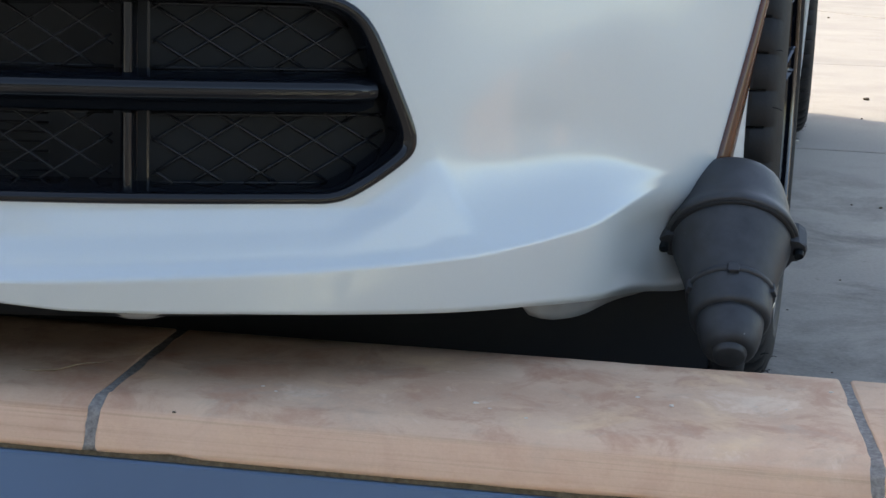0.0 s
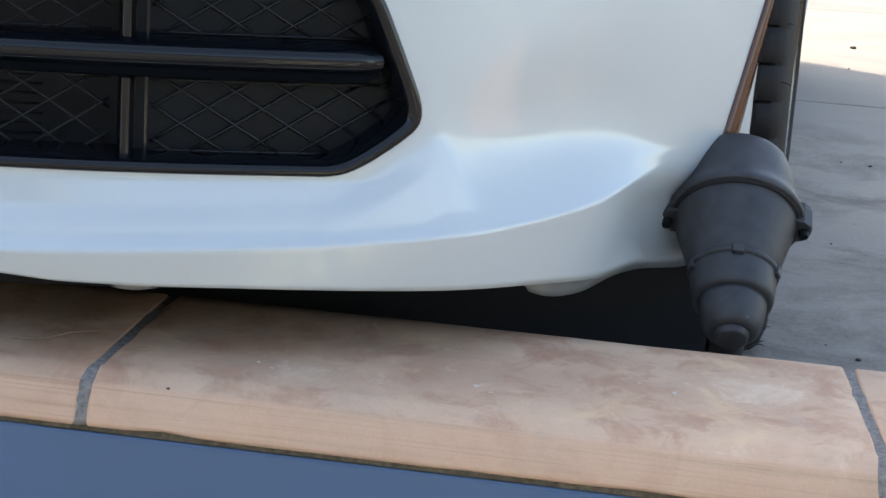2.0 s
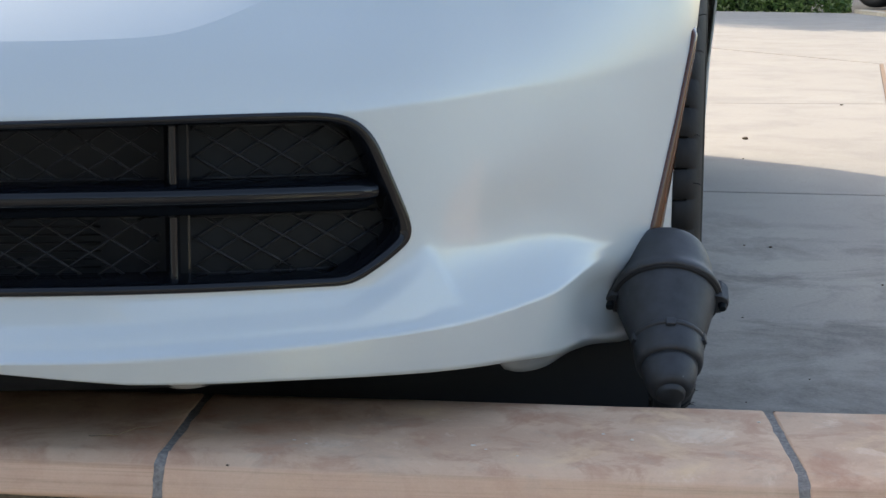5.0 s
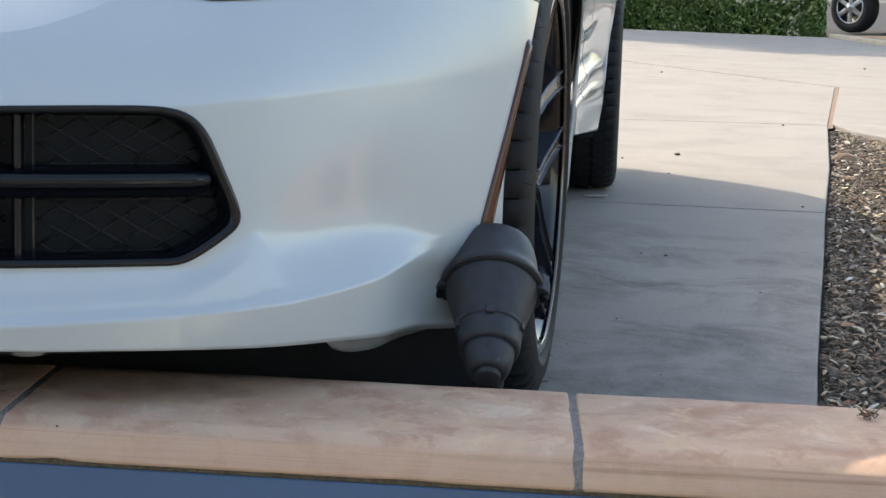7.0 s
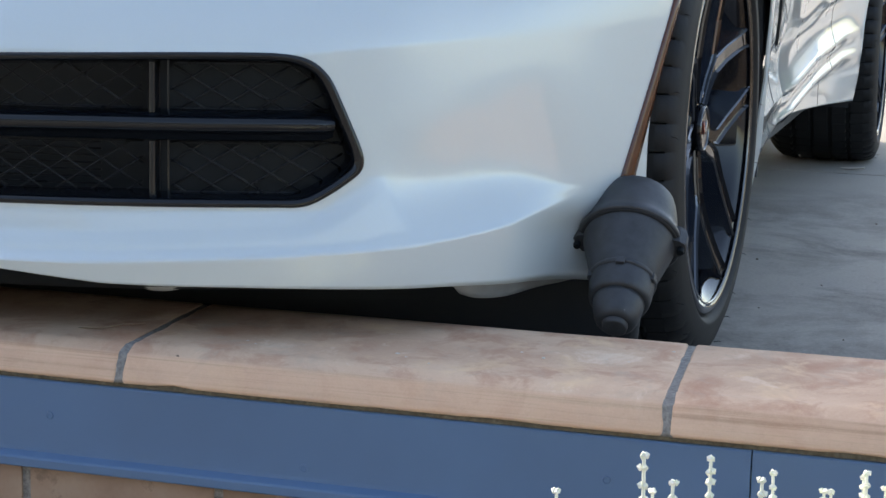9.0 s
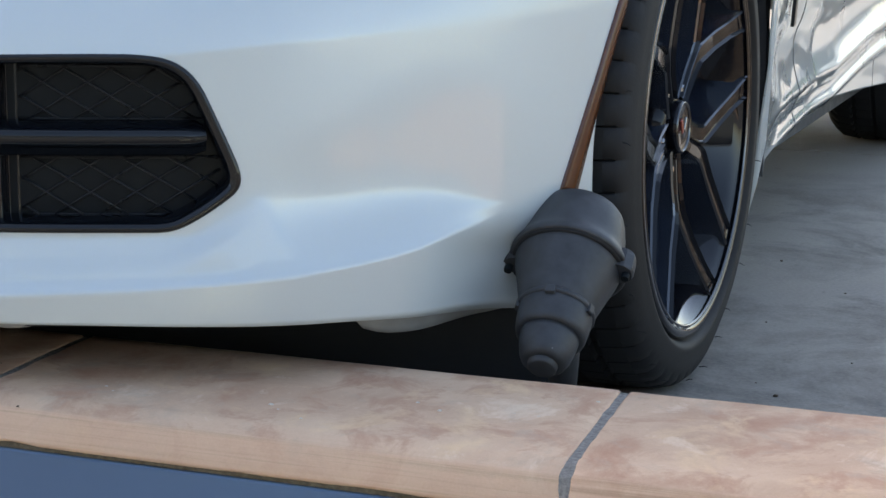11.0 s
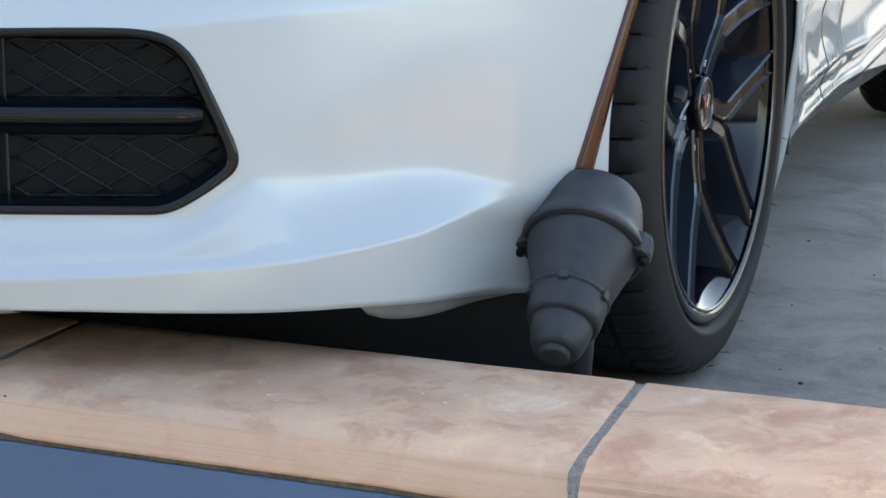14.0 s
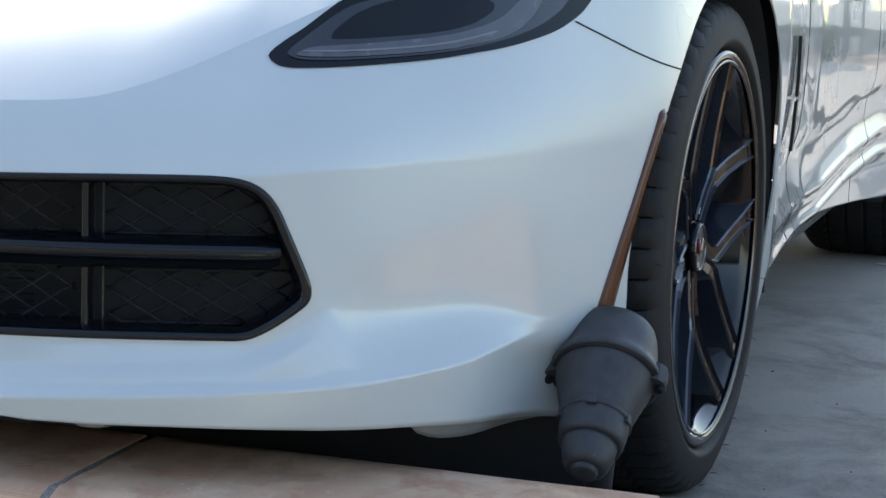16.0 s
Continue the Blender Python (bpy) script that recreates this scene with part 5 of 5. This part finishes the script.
    tube_bm(bm, [Vector((0, 0.004, 0.095)), Vector((0, 0.004, 0.07)), Vector((0, 0.004, 0.006)), Vector((0, 0.004, 0.0))], [0.0145, 0.0125, 0.0125, 0.03], 16)
    part("stem", bm, LAMP_GREY, t, "short stem with foot", smooth=True)
    return t


build_spotlight()


# ---- pale dried plants in the bed ----
def build_plant(x, y, stems, seed):
    rnd = random.Random(seed)
    p = tagged(empty("silver_shrub", (x, y, -0.55)), "dried silver-white shrub with beaded upright stems", "shrub", "silver shrubs")
    for dx, dy, top in stems:
        bm = bmesh.new()
        H = top + 0.55
        lean = rnd.uniform(-0.05, 0.05)
        pts = []
        for k in range(9):
            t = k / 8
            pts.append(Vector((dx * (0.25 + 0.75 * t) + lean * (t - 1) * 0.2 + 0.004 * math.sin(5 * t + seed), dy * (0.25 + 0.75 * t), H * t)))
        tube_bm(bm, pts, [0.0024 - 0.0013 * k / 8 for k in range(9)], 5)
        z = H - 0.002
        tier = 0
        while z > H - 0.26:
            t = z / H
            c = Vector((np.interp(t, np.linspace(0, 1, 9), [q.x for q in pts]), np.interp(t, np.linspace(0, 1, 9), [q.y for q in pts]), z))
            grow = min(1.0, 0.55 + 3.0 * (H - z))
            a0 = rnd.uniform(0, 6.28)
            for k in range(3):
                a = a0 + 2 * math.pi * k / 3 + rnd.uniform(-0.3, 0.3)
                L = rnd.uniform(0.0052, 0.0076) * grow
                w = rnd.uniform(0.0030, 0.0044) * grow
                d = Vector((math.cos(a), math.sin(a), rnd.uniform(0.15, 0.7))).normalized()
                e = Vector((-math.sin(a), math.cos(a), 0))
                u = d.cross(e)
                v = [bm.verts.new(c + q) for q in (-u * 0.0012, d * L * 0.45 + e * w - u * 0.0006, d * L - u * 0.002 * 0, d * L * 0.45 - e * w - u * 0.0006, d * L * 0.55 + u * 0.0022, d * L * 0.45 - u * 0.0024)]
                for f in ((0, 1, 4), (1, 2, 4), (2, 3, 4), (3, 0, 4), (1, 0, 5), (2, 1, 5), (3, 2, 5), (0, 3, 5)):
                    bm.faces.new([v[i] for i in f])
            m = Matrix.Translation(c) @ Matrix.Diagonal((0.0034 * grow, 0.0034 * grow, 0.0028 * grow, 1))
            bmesh.ops.create_icosphere(bm, subdivisions=1, radius=1.0, matrix=m)
            z -= rnd.uniform(0.0062, 0.0105) if tier < 14 else 0.015
            tier += 1
        part("stem", bm, SILVER_LEAF, p, smooth=False)
    return p


rnd = random.Random(41)
LEAD = [(0.055, -0.922, 0.246), (0.126, -1.000, 0.296), (0.133, -0.936, 0.263), (0.150, -0.902, 0.270), (0.173, -0.760, 0.224), (0.183, -0.930, 0.268), (0.206, -0.740, 0.209), (0.227, -0.690, 0.210), (0.107, -0.850, 0.230), (0.033, -0.910, 0.214), (0.044, -0.915, 0.207), (0.071, -0.915, 0.212), (0.098, -0.900, 0.224), (0.088, -0.905, 0.205)]
for px, py, n in ((0.045, -0.915, 7), (0.125, -0.915, 40), (0.185, -0.86, 46), (0.235, -0.74, 40), (0.31, -0.72, 26)):
    stems = [(x - px, y - py, z) for x, y, z in LEAD if abs(x - px) < 0.034]
    while len(stems) < n:
        stems.append((rnd.uniform(-0.04, 0.04), rnd.uniform(-0.06, 0.06), rnd.uniform(0.10, 0.215) if px > 0.1 else rnd.uniform(0.10, 0.19)))
    build_plant(px, py, stems, int(px * 100))


# ---- far side: hedge, kerb, pillar, parked vehicles ----
def build_hedge():
    h = tagged(empty("hedge", (1.0, 22.6, -0.06)), "dense leafy green hedge along the pavement", "hedge")
    rnd = random.Random(5)
    slant = lambda x: 1.95 - (0.66 if x > -1.0 else 0.12) * (x + 1.0)
    bm = bmesh.new()
    for k in range(60):
        x = rnd.uniform(-6, 2.2)
        y = rnd.uniform(-0.3, 0.4) + slant(x - 1.0)
        a = rnd.uniform(0, 6.28)
        tube_bm(bm, [Vector((x - 1.0, y, 0)), Vector((x - 1.0 + 0.15 * math.cos(a), y + 0.15 * math.sin(a), 0.35)), Vector((x - 1.0 + 0.3 * math.cos(a), y + 0.3 * math.sin(a), 0.62))], [0.012, 0.008, 0.003], 5)
    part("branches", bm, BARK, h)
    verts, faces = [], []
    for k in range(30000):
        x = rnd.uniform(-6.5, 1.66)
        topz = 0.73 + 0.15 * noise.noise(Vector((x * 0.9, 0, 0))) + 0.06 * noise.noise(Vector((x * 3.0, 1, 0)))
        u = rnd.random()
        front = -0.75 + 0.30 * noise.noise(Vector((x * 1.7, 3, 0)))
        if u < 0.62:
            z = rnd.random() ** 0.8 * topz
            y = front + 0.18 * (z / topz) ** 2 + 0.15 * abs(noise.noise(Vector((x * 4, z * 4, 7)))) + rnd.uniform(-0.03, 0.08)
        elif u < 0.92:
            z = topz - 0.05 * rnd.random() - 0.04 * abs(rnd.gauss(0, 1))
            y = rnd.uniform(front + 0.1, 0.8)
        else:
            z = rnd.random() * topz
            y = rnd.uniform(front, 0.8)
            x = 1.66 - 0.2 * rnd.random()
        y += slant(x)
        s = rnd.uniform(0.018, 0.050)
        m = Euler((rnd.uniform(-1.2, 1.2), rnd.uniform(-1.2, 1.2), rnd.uniform(0, 6.28))).to_matrix()
        o = len(verts)
        for a, b, c in ((-1, 0, 0), (0, -0.5, 0.12), (1, 0, -0.1), (0, 0.5, 0.12)):
            verts.append(Vector((x, y, z)) + m @ Vector((a * s, b * s, c * s)))
        faces.append([o, o + 1, o + 2, o + 3])
    from_arrays("crown", verts, faces, HEDGE, h)
    # dark boxes fill the hedge; the shade between leaves is their colour
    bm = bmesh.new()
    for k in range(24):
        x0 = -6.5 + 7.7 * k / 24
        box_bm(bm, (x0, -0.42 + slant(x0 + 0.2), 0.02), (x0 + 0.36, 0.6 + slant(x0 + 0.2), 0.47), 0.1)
    part("shade_core", bm, plain("deep shade foliage", (0.012, 0.026, 0.008), 0.9), h)


build_hedge()

def build_tree(at, seed):
    t = tagged(empty("shade_tree", at), "leafy green shade tree growing behind the hedge", "tree")
    rnd = random.Random(seed)
    bm = bmesh.new()
    tube_bm(bm, [Vector((0, 0, 0)), Vector((0.05, 0, 1.6)), Vector((0.0, 0.1, 3.6)), Vector((-0.1, 0.1, 6.0))], [0.20, 0.16, 0.13, 0.08], 12)
    part("trunk", bm, BARK, t, smooth=True)
    tips = []
    for k in range(14):
        a, z0 = 6.28 * k / 14 + rnd.uniform(-0.2, 0.2), rnd.uniform(3.2, 5.4)
        L = rnd.uniform(1.6, 3.4)
        p0 = Vector((0, 0.08, z0))
        p1 = p0 + Vector((math.cos(a) * L * 0.5, math.sin(a) * L * 0.5, L * 0.55))
        p2 = p0 + Vector((math.cos(a) * L, math.sin(a) * L, L * rnd.uniform(0.7, 1.2)))
        bm = bmesh.new()
        tube_bm(bm, [p0, p1, p2], [0.07, 0.045, 0.015], 8)
        part("limb", bm, BARK, t, smooth=True)
        tips += [p1, p2, (p1 + p2) / 2]
    verts, faces = [], []
    for k in range(17000):
        c = rnd.choice(tips)
        d = Vector((rnd.gauss(0, 1), rnd.gauss(0, 1), rnd.gauss(0, 0.7))) * 0.42
        s = rnd.uniform(0.11, 0.22)
        m = Euler((rnd.uniform(-1, 1), rnd.uniform(-1, 1), rnd.uniform(0, 6.28))).to_matrix()
        o = len(verts)
        for a, b, e in ((-1, 0, 0), (0, -0.5, 0.12), (1, 0, -0.1), (0, 0.5, 0.12)):
            verts.append(c + d + m @ Vector((a * s, b * s, e * s)))
        faces.append([o, o + 1, o + 2, o + 3])
    from_arrays("crown", verts, faces, HEDGE, t)
    return t


build_tree((-2.6, 23.7, -0.06), 12)

bm = bmesh.new()
K = [(2.66, 21.7), (2.85, 20.0), (3.04, 18.2), (3.27, 16.6), (3.49, 15.2), (3.92, 13.0), (7.6, 10.4)]
rows = []
for x, y in K:
    rows.append([Vector((x, y, -0.05)), Vector((x + 0.005, y, 0.038)), Vector((x + 0.02, y, 0.046)), Vector((x + 0.14, y + 0.03, 0.046)), Vector((x + 0.16, y + 0.03, 0.0))])
grid_bm(bm, rows)
bmesh.ops.recalc_face_normals(bm, faces=bm.faces)
tagged(part("kerb", bm, KERB), "cream painted kerb edge of the lot", "kerb", kind="structure")
bm = bmesh.new()
grid_bm(bm, [[Vector((x + 0.15, y + 0.03, 0.035)) for x, y in K], [Vector((x + 1.2, y + 0.6, 0.03)) for x, y in K], [Vector((x + 12.0, y + 5, 0.0)) for x, y in K]])
tagged(part("dirt_verge", bm, PALE_SOIL), "dry orange dirt behind the kerb", "verge", kind="structure")
def far_z(y):
    return float(np.interp(y, [25.5, 28, 34, 46, 66, 75, 130], [-0.06, 0.0, 0.2, 0.5, 0.655, 0.8, 1.6]))


def far_strip(name, y0, y1, mat, label, cat, lift=0.02):
    bm = bmesh.new()
    ys = sorted({y0, y1} | {y for y in (28, 34, 46, 66, 75) if y0 < y < y1})
    grid_bm(bm, [[Vector((x, y, far_z(y) + lift)) for x in (-60, -20, 0, 20, 60)] for y in ys])
    tagged(part(name, bm, mat), label, cat, kind="structure")


# added sheet: the shade under the truck is put into its dark colour
far_strip("dark_lot", 23.8, 39.9, ASPHALT, "added dark sheet behind the hedge for the shade under the truck", "parking lot")
far_strip("road", 40.0, 71.0, soil_mat("pale street", (0.16, 0.155, 0.145), (0.22, 0.21, 0.195)), "pale worn street behind the hedge", "road")
far_strip("lawn", 71.3, 128.0, LAWN, "bright green lawn across the street", "lawn", 0.03)
bm = bmesh.new()
box_bm(bm, (-60, 71.0, far_z(71) - 0.1), (60, 71.3, far_z(71) + 0.16), 0.02)
tagged(part("kerb_far", bm, KERB), "pale street kerb across the road", "kerb", kind="structure")
bm = bmesh.new()
revolve_bm(bm, [(0.0, 0.045), (0.58, 0.045), (0.60, 0.052), (0.66, 0.05), (0.70, 0.03), (0.71, 0.001)], None, 16)
post = tagged(part("yellow_post", bm, plain("faded yellow paint", (0.55, 0.40, 0.05), 0.6), smooth=True), "faded yellow marker post beside the hedge", "post")
post.location = (-0.1, 24.6, -0.062)

bm = bmesh.new()
box_bm(bm, (-0.19, -0.19, 0.0), (0.19, 0.19, 1.15), 0.012)
box_bm(bm, (-0.215, -0.215, 1.15), (0.215, 0.215, 1.20), 0.01)
p = tagged(part("mailbox_pillar", bm, PILLAR), "dark olive-brown square pillar standing on the pavement", "pillar")
p.location, p.rotation_euler = (3.66, 18.5, -0.002), (0, 0, radians(-12))


def build_truck(name, at, yaw, paint, label, lift=0.0, scale=1.0):
    """A parked vehicle seen low and far off: body, bed or tail, sills, four wheels."""
    v = tagged(empty(name, at), label, "car" if "car" in name else "truck")
    v.rotation_euler = (0, 0, radians(yaw))
    R, W, L = 0.37 * scale, 0.92, 5.1 * scale
    prof = [(-L / 2, 0.55), (-L / 2, 1.05), (-L * 0.28, 1.12), (-L * 0.17, 1.75), (L * 0.12, 1.78), (L * 0.16, 1.15), (L / 2, 1.10), (L / 2, 0.55)]
    bm = bmesh.new()
    rows = []
    for x in (-W, -W + 0.05, W - 0.05, W):
        i = 0.05 if abs(x) == W else 0.0
        rows.append([Vector((x, y * (1 - i * 0.3), z + lift - (i if z > 1 else -i * 0.4))) for y, z in prof])
    vs = grid_bm(bm, rows, close_u=True)
    bm.faces.new(vs[0])
    bm.faces.new(list(reversed(vs[-1])))
    bmesh.ops.recalc_face_normals(bm, faces=bm.faces)
    part("body", bm, paint, v)
    bm = bmesh.new()
    box_bm(bm, (-W + 0.12, -L / 2 + 0.2, 0.34 + lift), (W - 0.12, L / 2 - 0.2, 0.56 + lift), 0.03)
    part("chassis", bm, BLACK_MATT, v)
    bm = bmesh.new()
    for sg in (-1, 1):
        box_bm(bm, (sg * W - 0.03, -L * 0.16, 1.2 + lift), (sg * W + 0.004, L * 0.1, 1.66 + lift), 0.02)
    part("window", bm, GLASS_DARK, v)
    for sx in (-1, 1):
        for y in (-L * 0.31, L * 0.31):
            w = empty("wheel")
            w.parent = v
            w.location = (sx * (W - 0.13), y, R)
            w.rotation_euler = (0, radians(90) * sx, 0)
            bm = bmesh.new()
            revolve_bm(bm, [(-0.11, R * 0.6), (-0.12, R * 0.9), (-0.09, R), (0.09, R), (0.12, R * 0.9), (0.125, R * 0.66), (0.10, R * 0.62)], None, 40)
            part("tyre", bm, RUBBER, w, smooth=True)
            bm = bmesh.new()
            revolve_bm(bm, [(0.06, 0.04), (0.07, R * 0.56), (0.12, R * 0.60), (0.128, R * 0.64), (0.10, R * 0.66)], None, 40)
            part("rim", bm, BLACK_MATT, w, smooth=True)
            for k in range(6):
                bm = bmesh.new()
                a = math.radians(60 * k)
                box_bm(bm, (0.03, -0.035, 0.085), (R * 0.62, 0.035, 0.118), 0.012, Matrix.Rotation(a, 4, "Z"))
                part("spoke", bm, ALLOY, w)
            bm = bmesh.new()
            revolve_bm(bm, [(0.08, 0.075), (0.125, 0.07), (0.135, 0.04), (0.14, 0.001)], None, 24)
            part("hub", bm, ALLOY, w, smooth=True)
            bm = bmesh.new()
            revolve_bm(bm, [(0.10, R * 0.60), (0.125, R * 0.60), (0.131, R * 0.635), (0.12, R * 0.66)], None, 40, cap=False)
            part("rim_lip", bm, ALLOY, w, smooth=True)
    return v


build_truck("pickup_truck", (5.07, 24.5, 0.0), 46, plain("white truck paint", (0.75, 0.75, 0.73), 0.3, coat=0.6), "white pickup truck with silver wheels parked behind the kerb", 0.15)
build_truck("parked_car", (3.5, 66.0, 0.675), 90, GREEN_CAR, "dark green car with silver wheels parked behind the hedge", -0.16, 0.84)
build_truck("parked_car", (-1.1, 66.4, 0.675), 90, BLACK_GLOSS, "black car parked on the street behind the hedge", -0.16, 0.9)


# ---- litter ----
def pebble(name, x, y, z, s, mat, label, cat, group=""):
    bm = bmesh.new()
    bmesh.ops.create_icosphere(bm, subdivisions=2, radius=1.0)
    for v in bm.verts:
        n = 1 + 0.3 * noise.noise(v.co * 1.7 + Vector((x * 30, y * 30, 0)))
        v.co = Vector((v.co.x * s * n, v.co.y * s * 0.75 * n, v.co.z * s * 0.55 * n))
    ob = tagged(part(name, bm, mat, smooth=False), label, cat, group)
    ob.location = (x, y, z + s * 0.42)
    return ob


for x, y, s in ((0.055, 0.545, 0.0052), (0.02, 0.60, 0.002), (-0.09, 1.43, 0.004), (0.244, 4.39, 0.016), (0.154, 1.98, 0.006), (0.10, 2.0, 0.004), (0.33, 1.55, 0.004), (0.55, 3.0, 0.006), (0.05, 4.2, 0.007), (0.75, 6.0, 0.010), (0.2, 3.75, 0.005), (0.3, 10.5, 0.014), (1.9, 12.2, 0.018), (0.05, 1.2, 0.003), (0.12, 0.75, 0.0025), (-0.03, 0.95, 0.0025)):
    pebble("pebble", x, y, 0.0, s * 0.62, BARK, "small dark pebble lying on the concrete", "pebble", "pebbles on the drive")
pebble("brick_fragment", 0.85, 4.6, -0.03, 0.045, CLAY, "broken clay brick fragment on the gravel", "brick fragment")
pebble("bark_piece", 1.12, 3.5, -0.03, 0.05, CLAY, "rust-brown bark piece lying on gravel", "bark")


# small litter on the coping, and a pale sun fleck on the drive
def build_nest(at):
    t = tagged(empty("dry_clump", at), "small dry clump of twigs and leaf bits on the coping", "debris")
    rnd = random.Random(3)
    for k in range(34):
        a, r = rnd.uniform(0, 6.28), rnd.uniform(0.0, 0.011)
        p = Vector((r * math.cos(a), r * math.sin(a) * 0.7, rnd.uniform(0.001, 0.009)))
        d = Vector((rnd.uniform(-1, 1), rnd.uniform(-1, 1), rnd.uniform(-0.3, 0.6))).normalized() * rnd.uniform(0.004, 0.010)
        q = p + d
        q.z = max(q.z, 0.001)
        bm = bmesh.new()
        tube_bm(bm, [p, (p + q) / 2 + Vector((0, 0, 0.001)), q], [0.0006, 0.0009, 0.0004], 5)
        part("twig", bm, TWIG if k % 3 else BARK, t)


def build_leaf_shape(x, y, z, L, W, turn_z, mat, label):
    bm = bmesh.new()
    rows = []
    for k in range(9):
        u = k / 8
        w = W * math.sin(math.pi * min(1.0, 0.06 + u * 0.92)) ** 0.8
        rows.append([Vector(((u - 0.5) * L, w * v, 0.0012 + 0.05 * L * abs(v) * (0.4 + u) + 0.12 * L * (u - 0.5) ** 2)) for v in (-1, -0.5, 0, 0.5, 1)])
    grid_bm(bm, rows)
    r = bmesh.ops.extrude_face_region(bm, geom=list(bm.faces))
    bmesh.ops.translate(bm, vec=(0, 0, 0.0006), verts=[v for v in r["geom"] if isinstance(v, bmesh.types.BMVert)])
    bmesh.ops.recalc_face_normals(bm, faces=bm.faces)
    ob = tagged(part("leaf_shape", bm, mat, smooth=True), label, "leaf")
    ob.location, ob.rotation_euler = (x, y, z), (0, 0, radians(turn_z))


TWIG = plain("dry straw", (0.30, 0.21, 0.13), 0.85, vary=0.3)
PALE_FLECK = plain("pale flake and sun fleck", (0.62, 0.55, 0.46), 0.8, vary=0.2, scale=90)
build_nest((0.318, -0.052, 0.140))
# pale leaf shape standing in for a patch of sunlight on the drive
build_leaf_shape(-0.02, 3.03, 0.0, 0.066, 0.019, 4, PALE_FLECK, "pale leaf-shaped sun fleck on the concrete")
build_leaf_shape(0.342, -0.118, 0.1405, 0.012, 0.0022, -12, TWIG, "tiny curled dry leaf on the coping")
bm = bmesh.new()
tube_bm(bm, [Vector((x, y, 0.1415)) for x, y in ((-0.657, -0.189), (-0.632, -0.182), (-0.621, -0.156), (-0.598, -0.141))], [0.0004, 0.0006, 0.0006, 0.0003], 5)
tagged(part("straw", bm, TWIG), "thin pale straw lying on the coping", "straw")
for x, y, s in ((-0.459, -0.175, 0.0020), (-0.445, -0.187, 0.0018), (-0.287, -0.174, 0.0026), (-0.274, -0.186, 0.0018), (-0.243, -0.204, 0.0017), (-0.137, -0.134, 0.0022), (-0.048, -0.119, 0.0019), (-0.011, -0.051, 0.0020), (-0.071, -0.118, 0.0018), (-0.165, -0.117, 0.0021)):
    pebble("stone_flake", x, y, 0.1392, s, PALE_FLECK, "tiny pale flake on the sandstone coping", "flake", "flakes on the coping")
pebble("seed", -0.507, -0.251, 0.1345, 0.0016, BARK, "small dark seed stuck to the coping", "seed")
